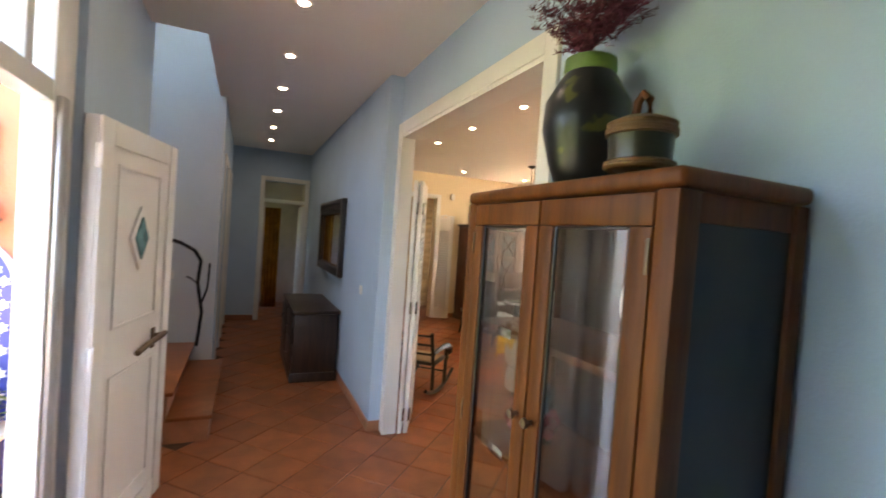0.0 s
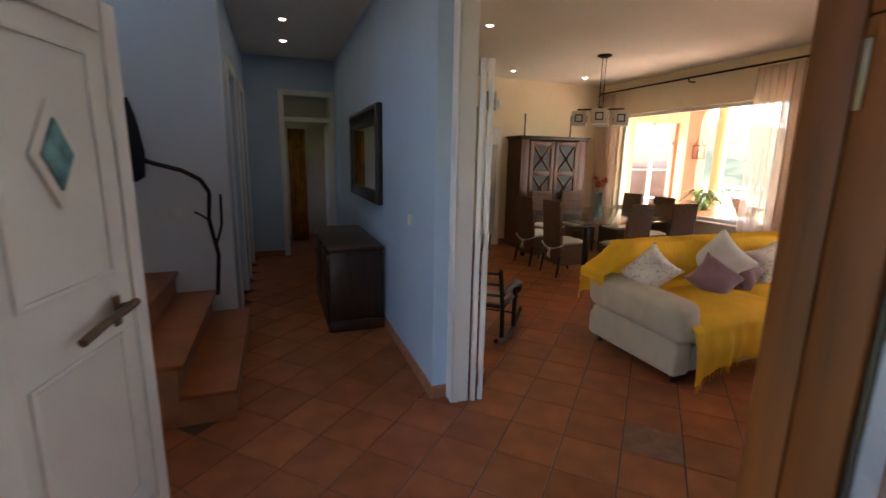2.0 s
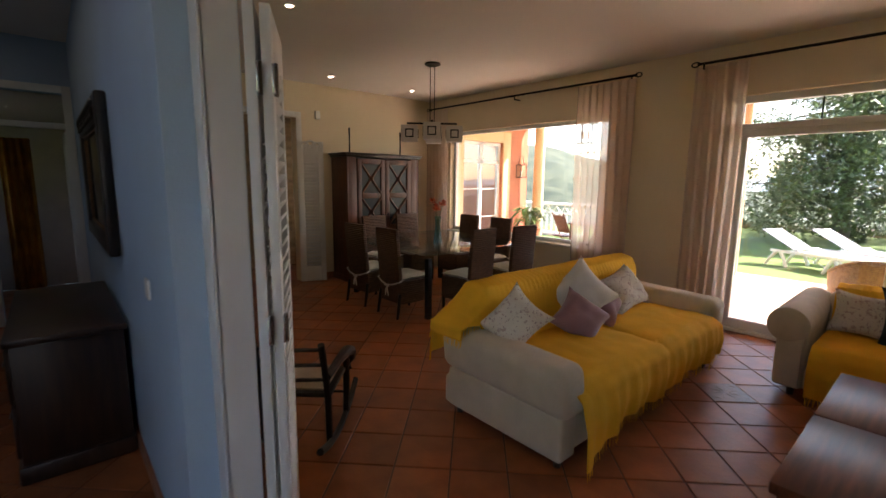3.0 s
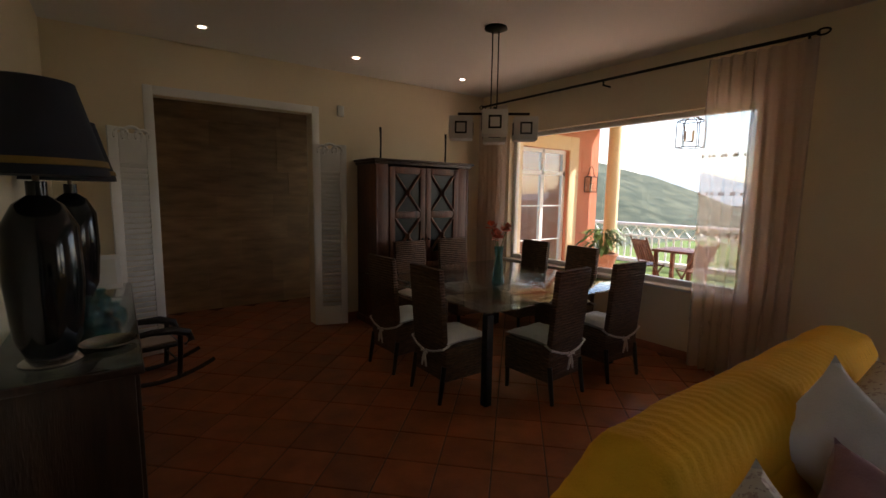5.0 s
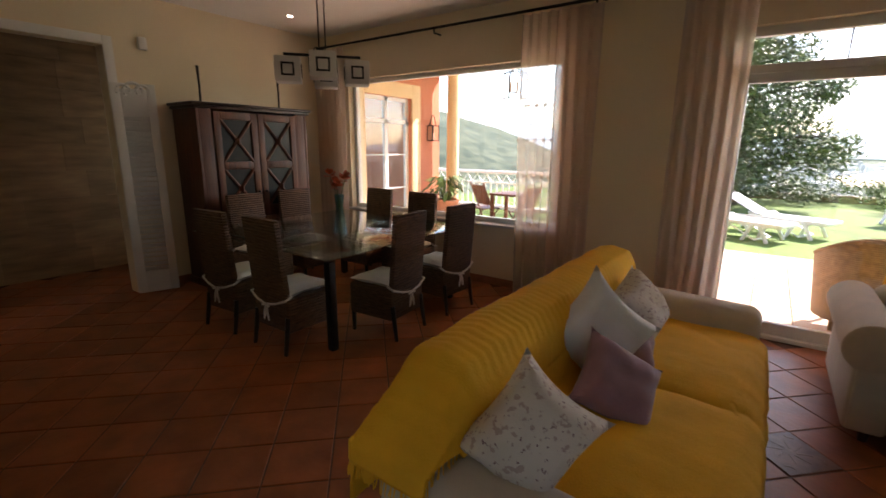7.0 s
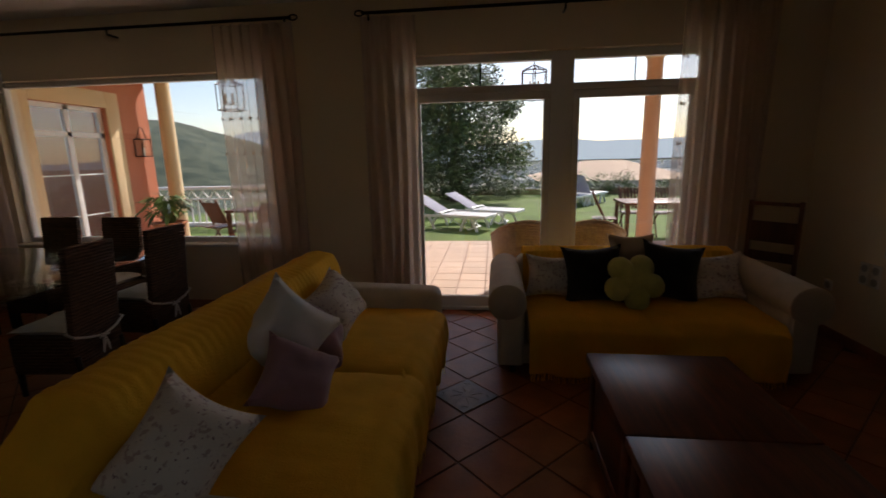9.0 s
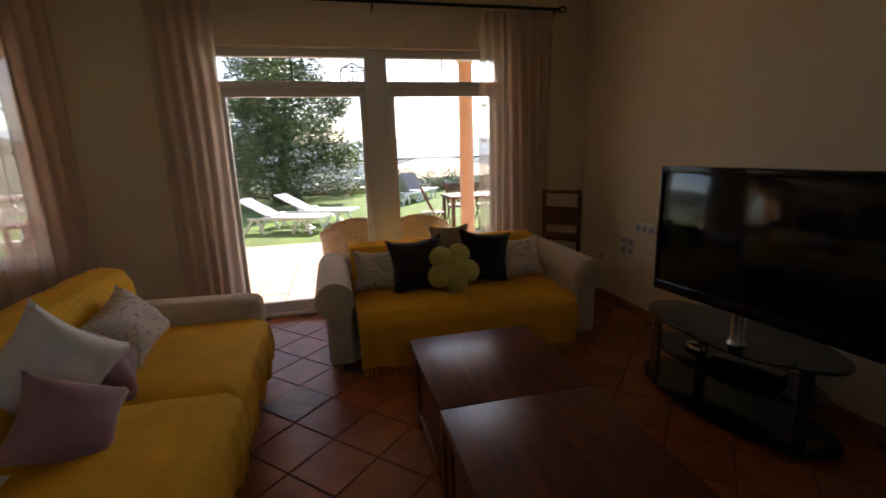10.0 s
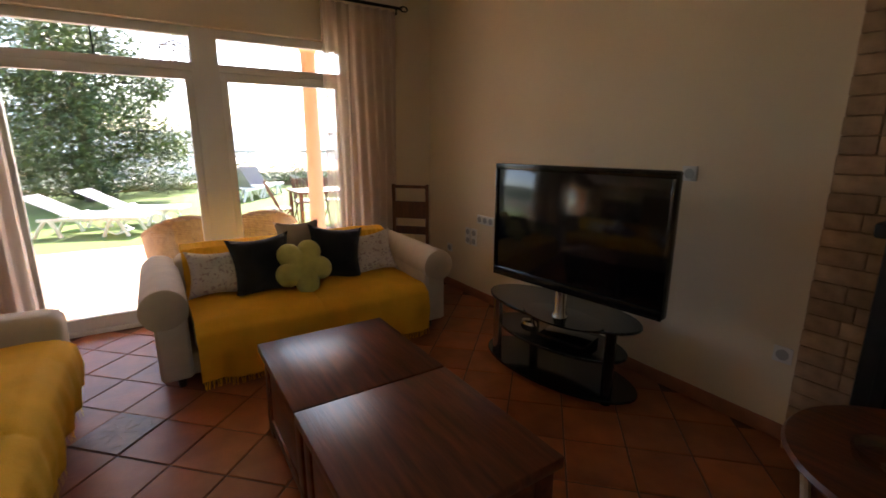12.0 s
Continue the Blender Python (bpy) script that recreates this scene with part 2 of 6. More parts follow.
GOLD = mat("gold_trim", (0.25, 0.14, 0.02), 0.6, vary=0.2)
DIAM = mat("blue_bevelled_glass", (0.22, 0.50, 0.56), 0.12, vary=0.35, scale=14, bump=0.3, bscale=30)
MOTIF = mat("worn_painted_motif", (0.36, 0.22, 0.14), 0.5, vary=0.2, scale=30)
DULL = mat("dark_inset_tile", (0.28, 0.135, 0.08), 0.4, vary=0.25, scale=12, bump=0.1)
BATH = mat("pale_ceramic_tile", (0.62, 0.52, 0.45), 0.4, vary=0.06)


# ---- mesh tools ----
def box(bm, x0, x1, y0, y1, z0, z1, bevel=0.0, m=None, seg=2):
    vs = bmesh.ops.create_cube(bm, size=1.0)["verts"]
    for v in vs:
        v.co = Vector((x0 + (v.co.x + 0.5) * (x1 - x0), y0 + (v.co.y + 0.5) * (y1 - y0), z0 + (v.co.z + 0.5) * (z1 - z0)))
    if bevel:
        es = list({e for v in vs for e in v.link_edges})
        r = bmesh.ops.bevel(bm, geom=es, offset=bevel, segments=seg, profile=0.5, affect="EDGES")
        vs = list({v for f in r["faces"] for v in f.verts} | {v for v in vs if v.is_valid})
    if m is not None:
        bmesh.ops.transform(bm, matrix=m, verts=vs)
    return bm


def B(x0, x1, y0, y1, z0, z1, bevel=0.0, m=None, seg=2):
    return box(bmesh.new(), x0, x1, y0, y1, z0, z1, bevel, m, seg)


def tube(bm, pts, r, n=8, cap=True):
    """A round bar along points; r is one radius or one for each point."""
    pts = [Vector(p) for p in pts]
    rs = r if isinstance(r, (list, tuple)) else [r] * len(pts)
    rings = []
    for i, p in enumerate(pts):
        d = (pts[min(i + 1, len(pts) - 1)] - pts[max(i - 1, 0)]).normalized()
        a = d.cross(Vector((0, 0, 1)) if abs(d.z) < 0.95 else Vector((0, 1, 0))).normalized()
        b = d.cross(a)
        rings.append([bm.verts.new(p + rs[i] * (math.cos(t) * a + math.sin(t) * b)) for t in (2 * math.pi * k / n for k in range(n))])
    for q, w in zip(rings, rings[1:]):
        for k in range(n):
            bm.faces.new((q[k], q[(k + 1) % n], w[(k + 1) % n], w[k]))
    if cap:
        bm.faces.new(rings[0][::-1])
        bm.faces.new(rings[-1])
    return bm


def T(pts, r, n=8):
    return tube(bmesh.new(), pts, r, n)


def lathe(profile, n=24, bm=None, at=(0, 0, 0), sx=1.0, sy=1.0):
    """A turned shape from (radius, height) pairs."""
    bm = bm or bmesh.new()
    o = Vector(at)
    rings = [[bm.verts.new(o + Vector((sx * r * math.cos(2 * math.pi * k / n), sy * r * math.sin(2 * math.pi * k / n), z))) for k in range(n)] for r, z in profile]
    for q, w in zip(rings, rings[1:]):
        for k in range(n):
            bm.faces.new((q[k], q[(k + 1) % n], w[(k + 1) % n], w[k]))
    bm.faces.new(rings[0][::-1])
    bm.faces.new(rings[-1])
    return bm


def ob_of(name, bm, material, smooth=True):
    bmesh.ops.recalc_face_normals(bm, faces=bm.faces)
    me = bpy.data.meshes.new(name)
    bm.to_mesh(me)
    bm.free()
    me.materials.append(material)
    if smooth:
        for p in me.polygons:
            p.use_smooth = True
        me.set_sharp_from_angle(angle=radians(38))
    return new(name, me)


def part(name, bm, material, parent, label="", m=None):
    ob = ob_of(name, bm, material)
    ob.parent = parent
    if m is not None:
        ob.matrix_local = m
    return tagged(ob, label)


def thing(name, label, category, m=None, group="", kind=""):
    ob = new(name)
    ob.empty_display_size = 0.1
    if m is not None:
        ob.matrix_world = m
    return tagged(ob, label, category, group, kind)


def one(name, bm, material, label, category, m=None, group="", kind=""):
    ob = ob_of(name, bm, material)
    if m is not None:
        ob.matrix_world = m
    return tagged(ob, label, category, group, kind)


def struct(name, bm, material, label=""):
    return tagged(ob_of(name, bm, material), label or name.replace("_", " "), name.split("_")[0], kind="structure")


def grid(bm, f, nu, nv):
    """A sheet from f(u, v), u and v from 0 to 1."""
    vs = [[bm.verts.new(f(i / nu, j / nv)) for j in range(nv + 1)] for i in range(nu + 1)]
    for i in range(nu):
        for j in range(nv):
            bm.faces.new((vs[i][j], vs[i + 1][j], vs[i + 1][j + 1], vs[i][j + 1]))
    return bm


def thick(ob, t, offset=0.0):
    s = ob.modifiers.new("thickness", "SOLIDIFY")
    s.thickness, s.offset = t, offset
    return ob


def joined(name, verts, faces, material, parent=None, label="", category="", kind="stuff"):
    me = bpy.data.meshes.new(name)
    me.from_pydata(verts, [], faces)
    me.materials.append(material)
    ob = new(name, me)
    if parent:
        ob.parent = parent
    return tagged(ob, label, category, kind=kind)


def wall_with(name, axis, a0, a1, s0, s1, z0, z1, holes, material, label):
    """A wall of thickness a0..a1 on the axis, along s0..s1, with openings (s0, s1, z0, z1) right through."""
    bm = bmesh.new()
    cuts = sorted({s0, s1, *[h[0] for h in holes], *[h[1] for h in holes]})
    for p, q in zip(cuts, cuts[1:]):
        mid = (p + q) / 2
        hs = sorted([h for h in holes if h[0] < mid < h[1]], key=lambda h: h[2])
        z = z0
        spans = []
        for h in hs:
            if h[2] > z:
                spans.append((z, h[2]))
            z = h[3]
        if z < z1:
            spans.append((z, z1))
        for lo, hi in spans:
            box(bm, *((a0, a1, p, q) if axis == "x" else (p, q, a0, a1)), lo, hi)
    bmesh.ops.remove_doubles(bm, verts=bm.verts, dist=0.0005)
    return struct(name, bm, material, label)

# ---- setting: rooms ----
H = 2.90           # ceiling height
FX0, FX1 = 0.325, 0.47   # front wall
PX0, PX1 = 2.22, 2.36   # wall between hall and living room
WX0, WX1 = 7.10, 7.35   # window wall
TVY, BY = 1.42, 9.74    # television wall, back wall of the living room
CY = 9.62          # end of the corridor
SY = 6.55          # wall behind the stairs

wall_with("wall_west", "x", FX0, FX1, -0.6, 5.05, 0, 3.1, [(1.60, 3.70, 0, 2.52)], BLUE, "blue plastered entrance wall with the front door")
wall_with("wall_hall_south", "y", -0.8, -0.6, FX0, PX1, 0, 3.1, [], BLUE, "blue plastered end wall of the hall")
wall_with("wall_middle", "x", PX0, PX1, -0.6, 4.92, 0, 3.1, [(2.97, 4.92, 0, 2.42)], BLUE, "blue wall with the wide doorway to the living room")
struct("wall_middle_cream", B(PX1, PX1 + 0.012, TVY, 2.94, 0, H), CREAM, "cream living room side of the middle wall")
struct("wall_corridor_east", B(2.11, 2.348, 4.92, CY, 0, 3.1), BLUE, "blue plastered corridor wall")
struct("wall_middle_head", B(PX0 + 0.002, PX1, 4.90, 4.95, 2.42, 3.1), BLUE, "blue wall above the doorway")
struct("wall_corridor_cream", B(2.348, 2.362, 4.96, BY, 0, H), CREAM, "cream living room side of the corridor wall")
wall_with("wall_corridor_end", "y", CY, CY + 0.15, 0.4, 2.35, 0, 3.1, [(1.38, 2.06, 0, 2.38)], BLUE, "blue wall at the end of the corridor")
struct("wall_stairs", B(-1.6, 0.86, SY, SY + 0.14, 0, 5.6), STAIRW, "pale blue wall behind the stairs")
wall_with("wall_corridor_west", "x", 0.72, 0.86, SY + 0.14, CY, 0, 3.1, [(7.0, 7.8, 0, 2.3), (8.45, 9.25, 0, 2.3)], BLUE, "blue corridor wall with two doors")
struct("wall_stairwell", B(-1.5, FX0, 4.90, 5.05, 0.0, 5.6), STAIRW, "pale blue inner wall of the stairwell")
# the high opening is unseen, added to bring daylight onto the stairs
wall_with("wall_stairwell_end", "x", -1.6, -1.5, 4.9, SY + 0.14, 0, 5.6, [(5.25, 6.35, 3.5, 4.9)], STAIRW, "pale blue end wall of the stairwell")
struct("wall_stairwell_upper", B(0.80, 0.94, 4.9, SY + 0.14, H + 0.1, 5.6), STAIRW, "pale blue wall above the stairs")
struct("ceiling_stairwell", B(-1.6, 0.9, 4.9, SY + 0.14, 5.6, 5.7), OCHRE, "ochre ceiling high above the stairs")
wall_with("wall_tv", "y", TVY - 0.2, TVY, PX1, WX1, 0, 3.1, [], CREAM, "cream plastered wall behind the television")
wall_with("wall_east", "x", WX0, WX1, TVY - 0.2, BY + 0.2, 0, 3.1, [(6.28, 9.18, 0.68, 2.34), (2.28, 4.95, 0, 2.40)], CREAM, "cream wall with a window and glazed garden doors")
wall_with("wall_north", "y", BY, BY + 0.16, PX1, WX0, 0, 3.1, [(3.12, 4.60, 0, 2.40)], CREAM, "cream back wall with a white framed opening")
# recess behind the opening
struct("wall_recess", B(2.4, 5.6, 11.15, 11.28, 0, 3.0), MORTAR, "wall behind the stone cladding")
struct("wall_recess_side", B(2.3, 2.4, BY + 0.16, 11.2, 0, 3.0), CREAM, "cream side wall of the recess")
# unseen opening added here to let daylight reach the recess
wall_with("wall_recess_far", "x", 5.6, 5.7, BY + 0.16, 11.2, 0, 3.0, [(10.05, 11.0, 0.8, 2.2)], CREAM, "cream side wall of the recess")
struct("ceiling_recess", B(2.3, 5.7, BY + 0.16, 11.28, 3.0, 3.1), CEIL, "white ceiling of the recess")
bm = bmesh.new()
box(bm, FX1, 2.3, -0.6, 4.92, H, H + 0.2)
box(bm, 0.80, 2.3, 4.92, CY, H, H + 0.2)
struct("ceiling_hall", bm, CEIL, "white ceiling of the hall")
struct("ceiling_living", B(PX1, WX0, TVY, BY, H, H + 0.2), CEIL, "white ceiling of the living room")
struct("roof", B(-1.7, 1.1, 4.7, SY + 0.3, 5.71, 5.85), OCHRE, "roof slab closing the house")
struct("roof_low", B(0.95, WX1 + 0.1, -0.8, 11.3, 3.11, 3.2), OCHRE, "flat roof slab")
# room at the end of the corridor
struct("wall_bath", B(0.4, 2.6, 11.6, 11.7, 0, 2.8), BATH, "pale tiled wall of the far room")
# small unseen opening, added so that some daylight fills the far room
wall_with("wall_bath_left", "x", 0.35, 0.45, CY + 0.15, 11.6, 0, 2.8, [(10.6, 11.0, 1.2, 1.9)], CREAM, "cream side wall of the far room")
struct("wall_bath_right", B(2.2, 2.3, CY + 0.15, 11.6, 0, 2.8), CREAM, "cream side wall of the far room")
struct("ceiling_bath", B(0.4, 2.3, CY + 0.15, 11.6, 2.8, 2.9), CEIL, "white ceiling of the far room")
floor = struct("floor", B(0.332, WX0 + 0.03, -0.7, 11.6, -0.15, -0.005), GROUT, "terracotta tiled floor laid diagonally")

# skirting of terracotta
SK = 0.085
for nm, d in (("corridor", (2.096, 2.11, 4.905, CY)), ("pier", (2.11, PX0, 4.905, 4.92)), ("tv", (3.58, WX0, TVY, TVY + 0.012)), ("window", (WX0 - 0.012, WX0, 4.95, BY)), ("south_corner", (WX0 - 0.012, WX0, TVY, 2.26)), ("north", (4.74, WX0, BY - 0.012, BY)), ("north_left", (PX1 + 0.02, 2.98, BY - 0.012, BY)),
              ("end", (0.86, 1.30, CY - 0.012, CY)), ("vitrine_wall", (PX0 - 0.012, PX0, -0.6, 2.94)), ("entrance", (FX1, FX1 + 0.012, 3.66, 5.05)), ("living_west", (2.362, 2.374, 4.98, BY))):
    struct("baseboard_" + nm, B(d[0], d[1], d[2], d[3], 0, SK, 0.003), SKIRT, "terracotta skirting tiles")


def casing(name, axis, face, out, s0, s1, z1, w, t, label):
    """A flat white door surround on a wall face."""
    bm = bmesh.new()
    a0, a1 = min(face, face + out * t), max(face, face + out * t)
    for p, q, lo, hi in ((s0 - w, s0, 0, z1 + w), (s1, s1 + w, 0, z1 + w), (s0, s1, z1, z1 + w)):
        box(bm, *((a0, a1, p, q) if axis == "x" else (p, q, a0, a1)), lo, hi, 0.005)
    return struct(name, bm, WHITE, label)


casing("trim_doorway_hall", "x", PX0, -1, 2.97, 4.82, 2.42, 0.095, 0.02, "white surround of the wide doorway")
struct("trim_doorway_lining", B(PX0 - 0.01, PX1 + 0.02, 2.955, 2.975, 0, 2.42), WHITE, "white lining of the doorway")
struct("trim_doorway_lining_far", B(PX0 - 0.01, 2.315, 4.82, 4.918, 0, 2.42), WHITE, "white lining of the doorway")
struct("trim_doorway_lining_top", B(PX0 - 0.01, PX1 + 0.02, 2.975, 4.82, 2.395, 2.42), WHITE, "white lining of the doorway")
casing("trim_back_opening", "y", BY, -1, 3.12, 4.60, 2.40, 0.08, 0.02, "white surround of the opening")
casing("trim_corridor_door", "y", CY, -1, 1.38, 2.03, 2.38, 0.075, 0.02, "white surround of the corridor door")
for i, y0 in enumerate((7.0, 8.45)):
    casing(f"trim_side_door_{i}", "x", 0.86, 1, y0, y0 + 0.8, 2.3, 0.08, 0.02, "white surround of a side door")
    d = struct(f"door_{i + 4}", B(0.76, 0.80, y0, y0 + 0.8, 0, 2.02, 0.003), WHITE, "closed white panelled side door")
    for z0, z1 in ((0.15, 0.9), (1.02, 1.9)):
        part("panel", B(0.795, 0.808, y0 + 0.12, y0 + 0.68, z0, z1, 0.006), WHITE, d)
    part("transom_pane", B(0.77, 0.78, y0 + 0.05, y0 + 0.75, 2.08, 2.26), GLASS, d)
    part("transom_bar", B(0.75, 0.81, y0, y0 + 0.8, 2.02, 2.07), WHITE, d)
d = struct("window_transom", B(1.38, 2.06, CY + 0.03, CY + 0.11, 2.02, 2.08, 0.004), WHITE, "white bar under the corridor transom")
part("pane", B(1.40, 2.04, CY + 0.06, CY + 0.068, 2.08, 2.37), GLASS, d)
d = struct("door_3", B(2.02, 2.06, CY + 0.15, CY + 0.83, 0.01, 2.0, 0.003), WHITE, "open white panelled door at the corridor end")
for z0, z1 in ((0.15, 0.9), (1.02, 1.88)):
    part("panel", B(2.012, 2.022, CY + 0.26, CY + 0.72, z0, z1, 0.006), WHITE, d)
bm = grid(bmesh.new(), lambda u, v: Vector((1.44 + 0.28 * u, 10.6 + 0.035 * math.sin(u * 26), 0.06 + 1.9 * v)), 40, 4)
thick(one("curtain", bm, ORANGE, "orange patterned curtain hanging in the far room", "curtain"), 0.004)

# unseen piece, added to stop daylight leaking in above the hall ceiling
struct("wall_stairwell_front", B(FX0, 0.94, 4.9, 5.045, 3.1, 5.6), STAIRW, "unseen pale blue wall sealing the stairwell from outside light")
# added out of view, so the side transoms let no sky light in
struct("wall_side_rooms", B(0.45, 0.55, SY + 0.14, CY, 0, 3.1), CREAM, "cream wall of the rooms behind the side doors")
# ---- stairs up to the west ----
bm = B(0.66, 0.94, 5.06, SY, 0, 0.165)
st = struct("stairs", bm, SKIRT, "terracotta tiled stairs going up")
for i in range(1, 9):
    box_bm = B(0.66 - 0.26 * i, 0.66 - 0.26 * (i - 1), 5.06, SY, 0, 0.165 + 0.185 * i)
    part("step", box_bm, SKIRT, st)
for i in range(9):
    x1 = 0.97 - 0.27 * i if i else 0.96
    part("tread", B(x1 - 0.30, x1, 5.045, SY - 0.002, 0.165 + 0.185 * i, 0.195 + 0.185 * i, 0.006), TILE, st)
rail = thing("stair_rail", "dark wrought iron handrail with curled branches beside stairs", "rail", pose(0.72, 6.47, 0.2))
part("post", T([(0, 0, 0.16), (0.03, 0, 0.5), (-0.02, 0, 0.8), (0.0, -0.01, 1.02)], 0.016), IRON, rail)
part("handrail", T([(0, -0.01, 1.02), (-0.06, -0.01, 1.12), (-0.18, -0.01, 1.19), (-0.4, 0, 1.25), (-1.2, 0, 1.8)], 0.018), IRON, rail)
part("branch", T([(0.01, 0, 0.55), (0.07, 0, 0.75), (0.08, 0, 1.0)], 0.010), IRON, rail)
part("branch", T([(-0.01, 0, 0.78), (-0.08, 0, 0.84), (-0.12, 0, 0.86)], 0.008), IRON, rail)
one("wall_switch", B(0.40, 0.48, SY - 0.014, SY, 1.02, 1.10, 0.004), WHITE, "white light switch on the stair wall", "switch")
one("hanging_coat", lathe([(0.01, -0.42), (0.07, -0.38), (0.085, -0.2), (0.06, 0.0), (0.03, 0.14), (0.01, 0.2)], 12, sy=0.7), NAVY, "dark coat hanging on the stair wall", "coat", pose(0.22, SY - 0.09, 1.72))

# ---- front door and its frame ----
FR = struct("window_1", B(0.35, 0.435, 1.60, 3.70, 2.02, 2.10, 0.006), WHITEPVC, "white entrance frame with transom and glazed side light")
for y0, y1, z0, z1 in ((3.49, 3.70, 0, 2.52), (1.60, 1.70, 0, 2.52), (2.56, 2.67, 0, 2.52)):
    part("post", B(0.345, 0.44, y0, y1, z0, z1, 0.006), WHITEPVC, FR)
part("head", B(0.35, 0.435, 1.7, 3.49, 2.45, 2.52, 0.006), WHITEPVC, FR)
part("transom_post", B(0.355, 0.43, 3.27, 3.33, 2.10, 2.45, 0.005), WHITEPVC, FR)
part("profile", B(0.441, 0.46, 3.51, 3.58, 0, 2.05, 0.004), GREYPVC, FR)
part("gasket", B(0.43, 0.445, 2.545, 2.562, 0.05, 2.02), BLACK, FR)
for y0, y1 in ((1.7, 2.56), (2.67, 3.27), (3.33, 3.49)):
    part("pane", B(0.386, 0.392, y0, y1, 2.10, 2.45), GLASS, FR)
part("pane", B(0.386, 0.392, 1.7, 2.56, 0.10, 2.02), GLASS, FR)
part("bottom_rail", B(0.35, 0.43, 1.7, 2.56, 0, 0.10, 0.005), WHITEPVC, FR)
for z in (0.55, 0.98, 1.42):
    part("bar", B(0.394, 0.415, 1.7, 2.56, z, z + 0.028, 0.003), WHITEPVC, FR)
part("bar", B(0.394, 0.415, 2.12, 2.148, 0.10, 2.02, 0.003), WHITEPVC, FR)
part("threshold", B(0.33, 0.46, 2.67, 3.49, -0.004, 0.02, 0.004), STEEL, FR)

DM = pose(0.475, 3.69, 0.012, 0, 0, -12.5)
door = tagged(new("door_1"), "open white front door leaf with a blue diamond light", "door", kind="structure")
door.matrix_world = DM
DW, DH = 0.80, 2.02
bm = B(0, 0.055, 0, DW, 0, DH, 0.006)
part("leaf", bm, WHITEPVC, door)
for a, b2, c, d2 in ((0.0, 0.10, 0, DH), (DW - 0.08, DW, 0, DH), (0.10, DW - 0.10, 0, 0.11), (0.10, DW - 0.10, DH - 0.11, DH)):
    part("rail", B(0.055, 0.072, a, b2, c, d2, 0.006), WHITEPVC, door)
def molding(bm, y0, y1, z0, z1, w=0.02):
    for p, q, lo, hi in ((y0, y0 + w, z0, z1), (y1 - w, y1, z0, z1), (y0 + w, y1 - w, z0, z0 + w), (y0 + w, y1 - w, z1 - w, z1)):
        box(bm, 0.055, 0.065, p, q, lo, hi, 0.004)
    return bm
part("molding", molding(bmesh.new(), 0.17, DW - 0.17, 0.20, 0.86), WHITEPVC, door)
part("molding", molding(bmesh.new(), 0.17, DW - 0.17, 1.08, 1.84), WHITEPVC, door)
part("diamond_frame", box(bmesh.new(), 0, 0.016, -0.10, 0.10, -0.10, 0.10, 0.006, Matrix.Diagonal((1, 0.72, 1.15, 1)) @ pose(0, 0, 0, 45)), WHITEPVC, door, m=Matrix.Translation((0.054, DW / 2, 1.50)))
part("diamond_glass", box(bmesh.new(), 0.012, 0.026, -0.068, 0.068, -0.068, 0.068, 0.008, Matrix.Diagonal((1, 0.72, 1.15, 1)) @ pose(0, 0, 0, 45)), DIAM, door, "blue bevelled diamond glass", m=Matrix.Translation((0.054, DW / 2, 1.50)))
h = part("door_handle", B(0.072, 0.082, 0.56, 0.60, 0.90, 1.01, 0.004), BRONZE, door, "dark lever handle on a backplate")
part("lever", T([(0.08, 0.58, 0.965), (0.112, 0.60, 0.968), (0.118, 0.63, 0.972), (0.118, 0.56, 0.965), (0.112, 0.44, 0.955), (0.108, 0.33, 0.935)], 0.015), BRONZE, h)
part("latch_plate", B(0.02, 0.05, DW - 0.001, DW + 0.004, 0.90, 1.03), STEEL, door)
for z in (0.18, 1.0, 1.85):
    part("hinge", lathe([(0.013, -0.05), (0.016, -0.045), (0.016, 0.045), (0.013, 0.05)], 10, at=(0.075, -0.02, z)), WHITEPVC, door)

# ---- folding louvred doors in the wide doorway ----
def louvre_panel(w, h, mirrored=False, carved=False):
    """One narrow louvred leaf, hinge side at the origin, width along x."""
    p = thing("x", "x", "x")
    bms = []
    st = 0.075
    top = h - (0.30 if carved else 0.12)
    lo = 0.22
    bm = bmesh.new()
    for a, b2, c, d2 in ((0, st, 0, h), (w - st, w, 0, h), (st, w - st, 0, lo), (st, w - st, top, h - (0.05 if carved else 0))):
        box(bm, a, b2, -0.016, 0.016, c, d2, 0.004)
    slat = B(st, w - st, -0.004, 0.004, -0.028, 0.028, 0.002, pose(0, 0, 0, 38))
    bpy.data.objects.remove(p)
    n = int((top - lo) / 0.048)
    return bm, slat, [lo + (top - lo) * (k + 0.5) / n for k in range(n)]


